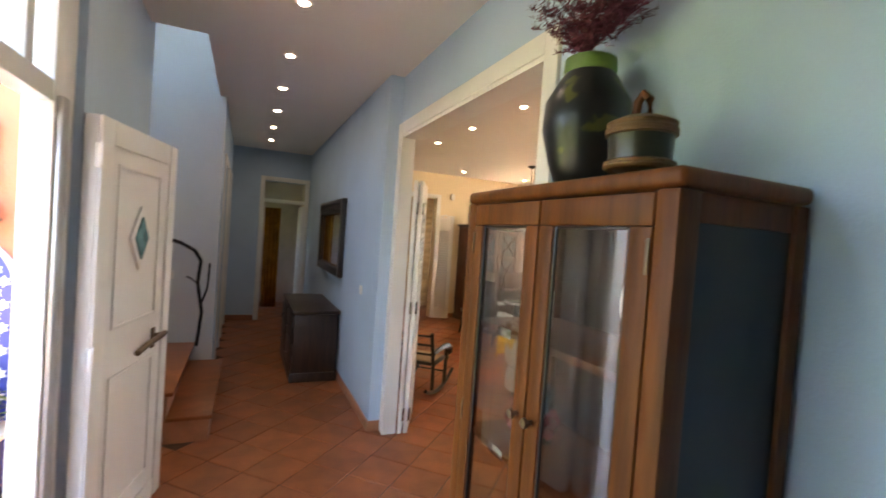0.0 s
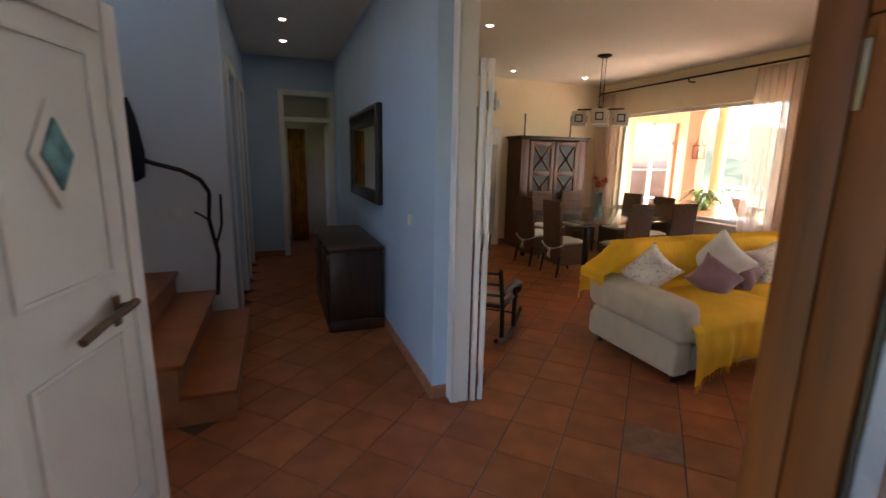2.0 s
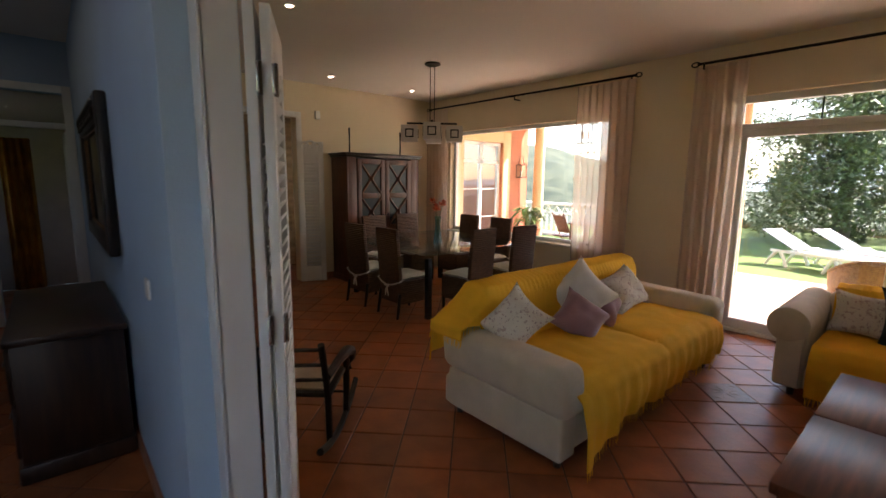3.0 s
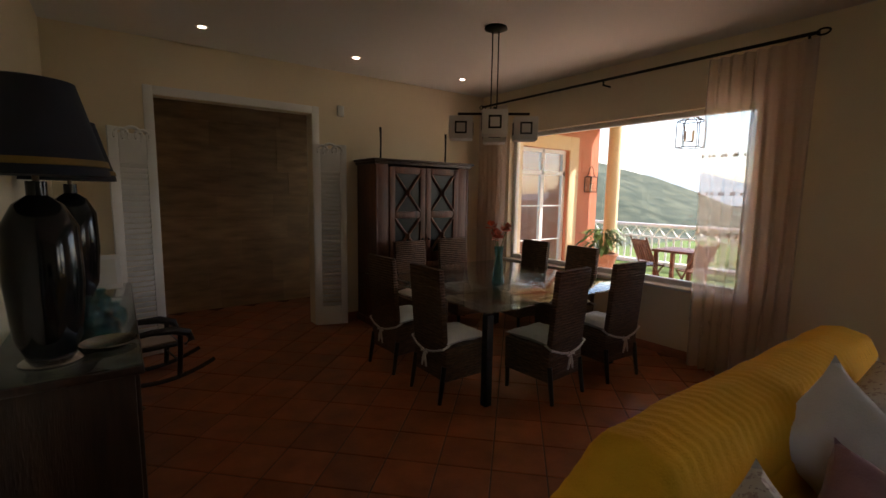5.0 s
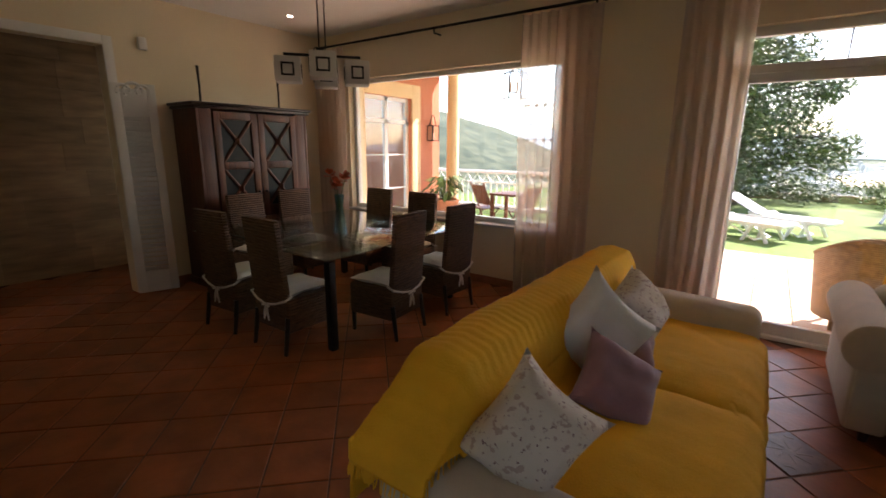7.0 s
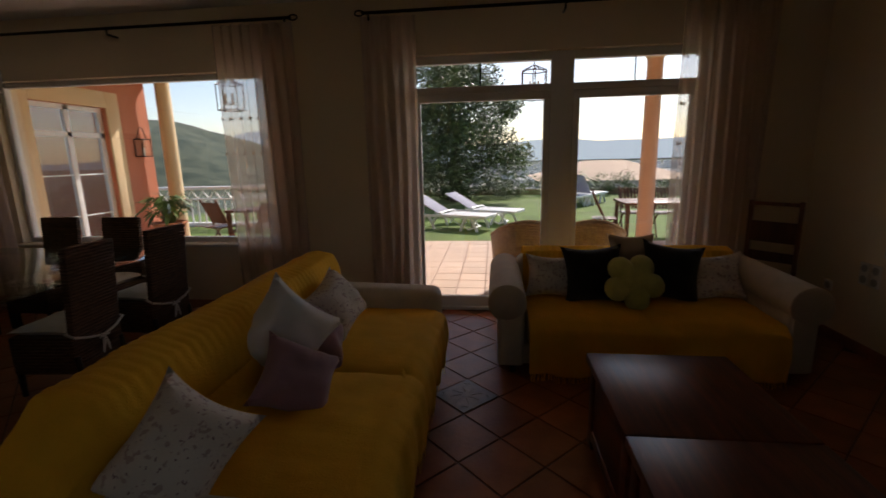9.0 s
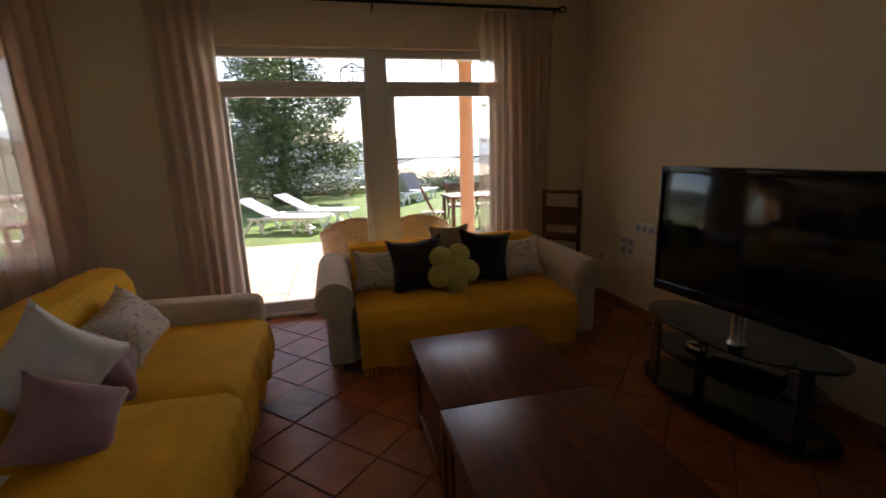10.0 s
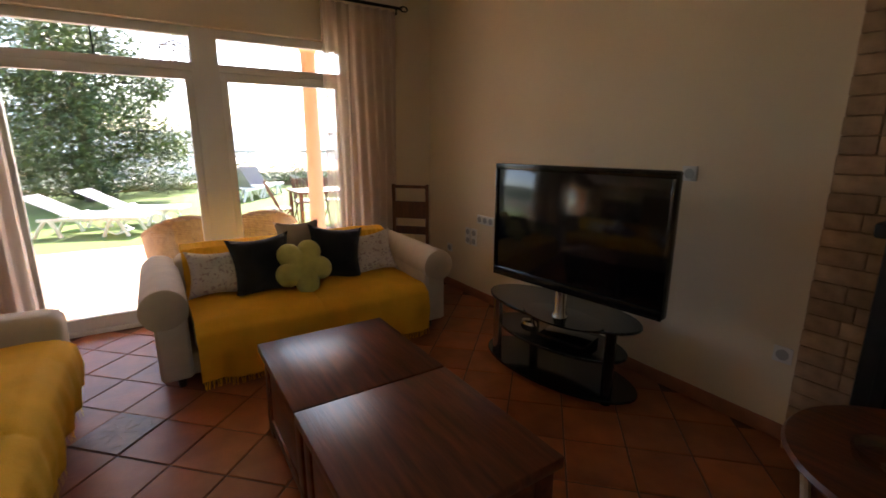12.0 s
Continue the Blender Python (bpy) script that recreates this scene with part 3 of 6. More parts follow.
def louvre_door(name, label, w, h, m, carved=False, kind="", group="", hinges=True):
    p = thing(name, label, "shutter" if carved else "door", m, group, kind)
    bm, slat, zs = louvre_panel(w, h, carved=carved)
    part("frame", bm, WHITE, p)
    first = part("slat", slat, WHITE, p, m=Matrix.Translation((0, 0, zs[0])))
    for z in zs[1:]:
        s = new("slat", first.data)
        s.parent = p
        s.matrix_local = Matrix.Translation((0, 0, z))
    if carved:
        bm = bmesh.new()
        for cx, r in ((0.1, 0.055), (w / 2, 0.075), (w - 0.1, 0.055)):
            tube(bm, [(cx + r * math.cos(a), -0.005, h - 0.07 + r * math.sin(a)) for a in (math.pi * k / 10 for k in range(-2, 13))], 0.017, 6)
        part("carved_crest", bm, WHITE, p)
    if hinges:
        bm = bmesh.new()
        for z in (0.16, h * 0.5, h * 0.89):
            box(bm, -0.026, 0.026, -0.024, -0.016, z - 0.045, z + 0.045, 0.002)
            tube(bm, [(0, -0.026, z - 0.05), (0, -0.026, z + 0.05)], 0.007)
        part("hinge", bm, STEEL, p)
    return p


# folded leaves at the far jamb, seen edge on
louvre_door("folding_door", "white louvred folding door leaf folded at the doorway", 0.44, 2.06, pose(2.335, 4.79, 0.008, 0, 0, 66), group="folding doors", hinges=True)
louvre_door("folding_door", "white louvred folding door leaf folded at the doorway", 0.44, 2.06, pose(2.385, 4.79, 0.008, 0, 0, 64), group="folding doors")
louvre_door("folding_door", "white louvred folding door leaf folded open beside the jamb", 0.44, 2.06, pose(2.40, 2.90, 0.008, 0, 0, -27), group="folding doors")
louvre_door("folding_door", "white louvred folding door leaf folded open beside the jamb", 0.44, 2.06, pose(2.40, 2.95, 0.008, 0, 0, -24), group="folding doors")
# carved shutters by the back opening
louvre_door("louvred_shutter", "white louvred shutter with a carved crest standing open", 0.36, 2.06, pose(2.76, 9.52, 0.008, 0, 0, 14), carved=True, group="carved shutters", hinges=False)
louvre_door("louvred_shutter", "white louvred shutter with a carved crest standing open", 0.36, 2.06, pose(4.59, 9.68, 0.008, 0, 0, -18), carved=True, group="carved shutters", hinges=False)

# ---- window and garden doors ----
WF = struct("window_2", B(7.18, 7.25, 6.28, 9.18, 0.68, 0.74, 0.005), WHITEPVC, "wide picture window with a white frame")
part("head", B(7.18, 7.25, 6.28, 9.18, 2.29, 2.34, 0.005), WHITEPVC, WF)
for y in (6.28, 9.13):
    part("jamb", B(7.18, 7.25, y, y + 0.05, 0.74, 2.29, 0.005), WHITEPVC, WF)
part("window_sill", B(7.04, 7.18, 6.24, 9.22, 0.665, 0.69, 0.005), WHITE, WF)
GD = struct("door_2", B(7.17, 7.24, 2.28, 4.95, 2.07, 2.13, 0.005), WHITEPVC, "white glazed garden doors with transom lights")
part("head", B(7.17, 7.24, 2.28, 4.95, 2.33, 2.40, 0.005), WHITEPVC, GD)
for y0, y1, z1 in ((2.28, 2.36, 2.40), (3.42, 3.62, 2.40), (4.87, 4.95, 2.40)):
    part("post", B(7.165, 7.245, y0, y1, 0, z1, 0.006), WHITEPVC, GD)
part("threshold", B(7.14, 7.30, 2.28, 4.95, -0.002, 0.03, 0.005), WHITEPVC, GD)
for y0, y1 in ((3.62, 4.87), (2.36, 3.42)):
    lf = part("leaf", B(7.18, 7.235, y0, y1, 0.03, 0.13, 0.006), WHITEPVC, GD)
    part("top_rail", B(7.18, 7.235, y0, y1, 2.00, 2.07, 0.006), WHITEPVC, lf)
    for y in (y0, y1 - 0.06):
        part("stile", B(7.18, 7.235, y, y + 0.06, 0.13, 2.00, 0.006), WHITEPVC, lf)
    g = part("pane", B(7.204, 7.212, y0 + 0.06, y1 - 0.06, 0.13, 2.00), GLASS, lf)
    g.visible_shadow = False
    g = part("transom_pane", B(7.204, 7.212, y0, y1, 2.13, 2.33), GLASS, GD)
    g.visible_shadow = False
    part("transom_bar", B(7.196, 7.20, (y0 + y1) / 2, (y0 + y1) / 2 + 0.012, 2.13, 2.33), IRON, GD)
g = part("pane", B(7.21, 7.218, 6.33, 9.13, 0.74, 2.29), GLASS, WF)
g.visible_shadow = False


def rod(y0, y1, ym):
    r = thing("curtain_rod", "dark iron curtain rod with a looped finial above glazing", "curtain rod", pose(6.98, 0, 2.74), "curtain rods")
    part("bar", T([(0, y0 + 0.06, 0), (0, y1 - 0.06, 0)], 0.014), IRON, r)
    for y, s in ((y0, 1), (y1, -1)):
        part("finial", T([(0, y + s * (0.06 - 0.04 * math.cos(a) * 1.0 - 0.02), 0.022 * math.sin(a)) for a in (2 * math.pi * k / 12 for k in range(13))], 0.007), IRON, r)
    for y in (y0 + 0.12, ym, y1 - 0.12):
        part("bracket", T([(0, y, 0.0), (0, y, -0.05), (0.12, y, -0.05)], 0.010), IRON, r)
    return r


rod(5.85, 9.68, 7.70)
rod(1.74, 5.33, 3.54)


def curtain(y0, y1, material, label, seed, gather=1.0, folds=None, z1=2.72):
    rnd = random.Random(seed)
    w = y1 - y0
    n = folds or max(3, int(w / 0.085))
    ph = [rnd.uniform(-0.5, 0.5) for _ in range(n + 2)]
    def f(u, v):
        k = u * n
        a = 0.038 * (0.55 + 0.45 * (1 - v)) * (1 + 0.3 * ph[int(k)])
        y = y0 + w * u + 0.02 * math.sin(3 * v + 6 * u) * (1 - v)
        return Vector((a * math.sin(2 * math.pi * k + 0.6 * math.sin(4 * v + ph[0])) + 0.012 * noise.noise((u * 9, v * 3, seed)), y, 0.015 + (z1 - 0.03) * v))
    ob = one("curtain", grid(bmesh.new(), f, n * 10, 14), material, label, "curtain", pose(6.975, 0, 0), "curtains")
    if material is SHEER:                    # rows of small stitched tufts
        bm = bmesh.new()
        for v in (0.16, 0.27, 0.45, 0.58, 0.70, 0.84):
            for k in range(2 * n):
                p = f(min(0.98, (k + 0.5 + 0.2 * rnd.random()) / (2 * n)), v)
                box(bm, p.x - 0.006, p.x + 0.006, p.y - 0.010, p.y + 0.010, p.z - 0.014, p.z + 0.014)
        tagged(part("embroidery", bm, SHEER, ob), "pale stitched tufts in rows", kind="stuff")
    return ob


curtain(9.12, 9.66, DRAPE, "rose beige curtain beside the picture window", 1)
curtain(6.29, 6.65, SHEER, "sheer embroidered curtain beside the picture window", 2)
curtain(5.90, 6.30, DRAPE, "rose beige curtain beside the picture window", 3)
curtain(4.80, 5.28, DRAPE, "rose beige curtain beside the garden doors", 4)
curtain(2.33, 2.60, SHEER, "sheer embroidered curtain beside the garden doors", 5)
curtain(1.88, 2.34, DRAPE, "rose beige curtain beside the garden doors", 6)


# ---- ceiling spots ----
def spot(x, y):
    s = thing("ceiling_spot", "small round recessed ceiling spotlight, lit", "ceiling light", pose(x, y, H), "ceiling spots")
    part("trim_ring", lathe([(0.029, -0.001), (0.029, -0.006), (0.046, -0.005), (0.048, 0.0)], 20), WHITE, s)
    part("bulb", lathe([(0.028, -0.0025), (0.027, -0.004)], 20), LAMPG, s)
    return s


s0 = spot(1.34, 4.11)
for x, y in ((1.34, 3.2), (1.34, 4.99), (1.35, 5.87), (1.36, 6.76), (1.37, 7.70), (1.39, 8.65), (3.42, 4.99), (3.42, 6.03), (3.42, 7.03), (3.46, 9.14), (4.85, 9.12), (6.22, 9.12)):
    copy_thing(s0, pose(x, y, H))

# ---- vitrine by the doorway ----
vit = thing("display_cabinet", "teak display cabinet with glazed doors and glass sides", "cabinet", pose(1.82, 1.95, 0))
VW, VD, VH = 0.82, 0.385, 1.785      # along y, along x, height
for x in (0.0, VD - 0.045):
    for y in (0.0, VW - 0.05):
        part("post", B(x - (0.015 if x == 0 else 0), x + 0.045, y, y + 0.052, 0, VH - 0.041, 0.006), TEAK, vit)
part("top", B(-0.020, VD, -0.008, VW + 0.008, VH - 0.04, VH, 0.016, seg=3), TEAK, vit)
part("base", B(0, VD, 0.0, VW, 0.08, 0.17, 0.005), TEAK, vit)
part("back_panel", B(VD - 0.02, VD - 0.008, 0.05, VW - 0.05, 0.17, VH - 0.045), DARKW, vit)
# near side is an opaque dark pane, far side clear glass
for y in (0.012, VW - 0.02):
    part("side_glass", B(0.045, VD - 0.045, y, y + 0.004, 0.66, VH - 0.10), GLASS if y > 0.1 else DARKPANE, vit)
    part("side_rail", B(0.045, VD - 0.045, y - 0.004, y + 0.012, VH - 0.10, VH - 0.042, 0.003), TEAK, vit)
    part("side_panel", B(0.045, VD - 0.045, y - 0.002, y + 0.010, 0.17, 0.658, 0.003), TEAK, vit)
for z in (0.648, 0.965, 1.335):
    sh = part("shelf", B(0.03, VD - 0.02, 0.02, VW - 0.02, z, z + 0.022, 0.003), TEAK, vit)
    part("label_holder", B(0.024, 0.030, VW - 0.25, VW - 0.17, z - 0.004, z + 0.026, 0.003), STEEL, sh, "small metal label holder")
for k, (y0, y1) in enumerate(((0.052, VW / 2 - 0.003), (VW / 2 + 0.003, VW - 0.052))):
    d = part("door", B(-0.018, 0.004, y0, y1, 0.20, 0.275, 0.005), TEAK, vit)
    part("top_rail", B(-0.018, 0.004, y0, y1, VH - 0.112, VH - 0.046, 0.005), TEAK, d)
    part("middle_rail", B(-0.018, 0.004, y0 + 0.056, y1 - 0.056, 0.62, 0.69, 0.005), TEAK, d)
    part("lower_panel", B(-0.010, 0.000, y0 + 0.056, y1 - 0.056, 0.275, 0.62, 0.003), TEAK, d)
    for y in (y0, y1 - 0.056):
        part("stile", B(-0.018, 0.004, y, y + 0.056, 0.275, VH - 0.112, 0.005), TEAK, d)
    part("glazing_bead", molding(bmesh.new(), y0 + 0.056, y1 - 0.056, 0.69, VH - 0.112, 0.008), BLACKW, d, m=Matrix.Translation((-0.068, 0, 0)))
    part("pane", B(-0.008, -0.004, y0 + 0.056, y1 - 0.056, 0.69, VH - 0.112), GLASS, d)
    for z in (0.42, 1.02, 1.58):
        part("hinge", B(-0.021, -0.017, y0 + 0.002 if k == 0 else y1 - 0.010, y0 + 0.010 if k == 0 else y1 - 0.002, z, z + 0.07, 0.001), BRONZE, d)
    ky = y1 - 0.03 if k == 0 else y0 + 0.03
    part("knob", lathe([(0.006, 0), (0.006, 0.012), (0.014, 0.018), (0.012, 0.028), (0.004, 0.031)], 12), BRONZE, d, "round aged brass knob", m=Matrix.Translation((-0.018, ky, 1.165)) @ pose(0, 0, 0, 0, -90))
one("display_plate", lathe([(0.01, 0), (0.09, 0.004), (0.14, 0.018), (0.148, 0.02), (0.145, 0.026), (0.09, 0.012), (0.01, 0.008)], 28), PORC, "pale round plate standing on a glass shelf", "plate", pose(2.12, 2.20, 1.505, 0, -72))
for y, z, r in ((2.56, 0.988, 0.035), (2.64, 1.358, 0.03), (2.62, 0.671, 0.04)):
    one("stem_glass", lathe([(r, 0), (r * 0.9, 0.004), (0.005, 0.01), (0.005, 0.07), (r * 0.9, 0.10), (r, 0.15), (r * 0.9, 0.18), (r * 0.86, 0.178), (0.003, 0.085)], 16), VASEG, "clear stemmed glass on a cabinet shelf", "glass", pose(2.02, y, z), "glasses")
bm = bmesh.new()
rnd = random.Random(4)
for k in range(26):
    a, t = rnd.uniform(0, 6.28), rnd.uniform(0.2, 0.6)
    c = Vector((0.06 * math.cos(a) * t * 2, 0.06 * math.sin(a) * t * 2, 0.02 + 0.05 * rnd.random()))
    grid(bm, lambda u, v: c + Vector((0.05 * (u - .5), 0.05 * (v - .5), 0.03 * ((u - .5) ** 2 + (v - .5) ** 2) * 4)), 2, 2)
one("glass_flower_dish", bm, PINK, "pink frilled flower dish on the cabinet shelf", "dish", pose(1.95, 2.52, 0.988))
one("greeting_card", B(-0.006, 0.006, -0.05, 0.05, 0, 0.12, 0.002), WHITE, "small white framed card on the cabinet shelf", "card", pose(2.0, 2.60, 1.358, 0, 0, 25))
# on top: tall vase with plumes, basket box
vase = thing("floor_vase", "dark glazed vase with purple dried plumes on the cabinet", "vase", pose(2.05, 2.50, VH) @ Matrix.Scale(0.88, 4))
part("body", lathe([(0.075, 0), (0.085, 0.01), (0.12, 0.10), (0.15, 0.22), (0.145, 0.32), (0.10, 0.40), (0.072, 0.44), (0.085, 0.47), (0.075, 0.47), (0.06, 0.44)], 32), POTLEAF, vase)
part("collar", lathe([(0.082, 0.415), (0.09, 0.43), (0.088, 0.47), (0.08, 0.475)], 24), LEAF, vase, "olive leaf band round the neck")
vs, fs = [], []
rnd = random.Random(9)
for k in range(150):
    a, sp = rnd.uniform(0, 6.28), rnd.random() ** 0.6
    right = rnd.random() < 0.35
    tip = Vector((0.03 * math.cos(a), -0.60 * sp if right else 0.30 * sp * math.cos(a), 0.22 + 0.10 * rnd.random())) if right else Vector((0.2 * sp * math.sin(a), 0.36 * sp * math.cos(a), 0.16 + 0.10 * rnd.random()))
    base = Vector((0.02 * math.cos(a), 0.02 * math.sin(a), 0.46))
    for j in range(16):
        t = 0.3 + 0.7 * j / 15
        p = base + Vector((tip.x * t, tip.y * t, tip.z * (t * 1.5 - 0.5 * t * t)))
        for s in range(2):
            d = Vector((rnd.uniform(-1, 1), rnd.uniform(-1, 1), rnd.uniform(-0.3, 1))).normalized() * 0.035
            n = d.cross(Vector((rnd.uniform(-1, 1), rnd.uniform(-1, 1), 0.3))).normalized() * 0.003
            i = len(vs)
            vs += [p - n, p + n, p + d]
            fs.append((i, i + 1, i + 2))
joined("plumes", vs, fs, PLUME, vase, "purple feathery dried plumes", kind="")
bx = thing("lidded_basket", "round cane lidded basket on the cabinet top", "basket", pose(1.965, 2.20, VH) @ Matrix.Scale(0.88, 4))
part("foot", lathe([(0.03, 0), (0.035, 0.005), (0.022, 0.025), (0.04, 0.04)], 20), BASK, bx)
part("body", lathe([(0.06, 0.035), (0.085, 0.045), (0.083, 0.075), (0.086, 0.135), (0.09, 0.145)], 28), POTD, bx, "black lacquer drum body")
for z in (0.05, 0.14):
    part("band", lathe([(0.088, z - 0.012), (0.094, z - 0.008), (0.094, z + 0.008), (0.088, z + 0.012)], 28), BASK, bx)
part("lid", lathe([(0.09, 0.152), (0.092, 0.165), (0.06, 0.18), (0.01, 0.184)], 28), BASK, bx)
part("handle", T([(0, -0.025, 0.18), (0, -0.02, 0.23), (0, 0, 0.25), (0, 0.02, 0.23), (0, 0.025, 0.18)], 0.012), TEAK, bx)

# ---- corridor chest and mirror ----
ch = thing("chest_of_drawers", "dark carved wooden chest of drawers against the blue wall", "chest", pose(1.60, 6.20, 0))
part("body", B(0.02, 0.48, 0.03, 1.27, 0.09, 0.72, 0.006), DARKW, ch)
part("top", B(0, 0.495, 0, 1.30, 0.72, 0.76, 0.012), DARKW, ch)
part("plinth", B(0.0, 0.49, 0.01, 1.29, 0, 0.10, 0.015), DARKW, ch)
for r in range(2):
    for c in range(2):
        d = part("drawer", B(0.0, 0.02, 0.06 + 0.59 * c, 0.62 + 0.59 * c, 0.13 + 0.29 * r, 0.40 + 0.29 * r, 0.006), DARKW, ch)
        part("handle", T([(-0.002, 0.28 + 0.59 * c, 0.27 + 0.29 * r), (-0.025, 0.30 + 0.59 * c, 0.255 + 0.29 * r), (-0.025, 0.38 + 0.59 * c, 0.255 + 0.29 * r), (-0.002, 0.40 + 0.59 * c, 0.27 + 0.29 * r)], 0.005), STEEL, d)
mi = thing("wall_mirror", "black carved wooden framed mirror on the blue wall", "mirror", pose(2.11, 6.32, 1.10))
for y0, y1, z0, z1 in ((0, 0.11, 0, 0.88), (1.43, 1.54, 0, 0.88), (0.11, 1.43, 0, 0.10), (0.11, 1.43, 0.72, 0.88)):
    part("frame", B(-0.055, 0, y0, y1, z0, z1, 0.014), BLACKW, mi)
part("inner_edge", molding(bmesh.new(), 0.11, 1.43, 0.10, 0.72, 0.018), BASK, mi, m=Matrix.Translation((-0.09, 0, 0)))
part("mirror_glass", B(-0.025, -0.015, 0.11, 1.43, 0.10, 0.72), MIRROR, mi)
bm = bmesh.new()
for k in range(10):
    tube(bm, [(-0.058, 0.16 + 0.135 * k + 0.05 * math.cos(a), 0.80 + 0.045 * math.sin(a)) for a in (2 * math.pi * j / 8 for j in range(9))], 0.012, 5)
part("carving", bm, BLACKW, mi)
one("wall_switch", B(2.10, 2.11, 5.40, 5.48, 1.05, 1.13, 0.003), WHITE, "small white switch on the blue wall", "switch")


# ---- cushions and sofas ----
def cushion_bm(w, h, t, seed=0, pinch=0.17):
    """A stuffed square pad in the xz plane."""
    bm = bmesh.new()
    def side(s):
        def f(u, v):
            a, b = 2 * u - 1, 2 * v - 1
            k = max(0.0, (1 - a ** 4) * (1 - b ** 4)) ** 0.62
            sx = 1 - pinch * (1 - b * b) * abs(a)
            sz = 1 - pinch * (1 - a * a) * abs(b)
            wob = 0.018 * noise.noise((a * 2 + seed, b * 2, s)) + 0.006 * noise.noise((a * 6 + seed, b * 4, s))
            return Vector((a * w / 2 * sx, s * (t / 2 * k + wob * k), b * h / 2 * sz))
        return f
    grid(bm, side(-1), 14, 14)
    grid(bm, side(1), 14, 14)
    bmesh.ops.remove_doubles(bm, verts=bm.verts, dist=0.0008)
    return bm


def lean(x, y, z, tilt, spin, turn):
    return pose(x, y, z, 0, 0, turn) @ pose(0, 0, 0, tilt) @ pose(0, 0, 0, 0, spin)


def cushion(name, w, h, t, material, label, m, seed=0):
    return one(name, cushion_bm(w, h, t, seed), material, label, "cushion", m, "sofa cushions")


def sofa(w, depth, label, m, seat=0.40, backh=0.84, arm=0.60, scroll=True):
    """A sofa: x across, facing -y, front at y=0, back at y=depth; arms rolled or padded."""
    s = thing("sofa", label, "sofa", m, "sofas")
    part("base", B(0.06, w - 0.06, 0.06, depth - 0.02, 0.07, seat - 0.13, 0.03, seg=3), SOFA, s)
    for k in range(2):
        part("seat_cushion", B(0.23 + k * (w - 0.46) / 2 + 0.004, 0.23 + (k + 1) * (w - 0.46) / 2 - 0.004, 0.03, depth - 0.24, seat - 0.13, seat + 0.03, 0.05, seg=4), SOFA, s)
    part("backrest", B(0.18, w - 0.18, depth - 0.26, depth, 0.10, backh - 0.02, 0.09, seg=5), SOFA, s)
    for sd, x0 in ((-1, 0.0), (1, w - 0.24)):
        cx = x0 + 0.12
        if scroll:
            part("arm_panel", B(x0 + 0.03, x0 + 0.21, 0.02, depth - 0.05, 0.07, arm - 0.09, 0.03, seg=3), SOFA, s)
            prof = [(-0.005, 0.02), (0.0, 0.115), (0.012, 0.13), (depth - 0.06, 0.125), (depth - 0.03, 0.09), (depth - 0.02, 0.02)]
            part("arm_roll", tube(bmesh.new(), [(cx + 0.025 * sd, y, arm - 0.12 + 0.02 * (y / depth)) for y, r in prof], [r for y, r in prof], 24), SOFA, s)
            part("arm_front", B(x0 + 0.045, x0 + 0.195, 0.004, 0.03, 0.09, arm - 0.16, 0.012), SOFA, s)
        else:
            part("arm_panel", B(x0 + 0.055, x0 + 0.205, 0.03, depth - 0.06, 0.07, arm - 0.27, 0.025, seg=3), SOFA, s)
            pad = B(x0, x0 + 0.24, 0.0, depth - 0.03, arm - 0.30, arm, 0.07, seg=5)
            for v in pad.verts:
                v.co.z += 0.03 * v.co.y / depth
                if v.co.z < arm - 0.15:
                    v.co.x += 0.045 * -sd * (arm - 0.15 - v.co.z) / 0.15
            part("arm_pad", pad, SOFA, s)
    for x in (0.14, w - 0.14):
        for y in (0.10, depth - 0.10):
            part("foot", lathe([(0.022, 0), (0.028, 0.07)], 10, at=(x, y, 0)), DARKW, s)
    return s


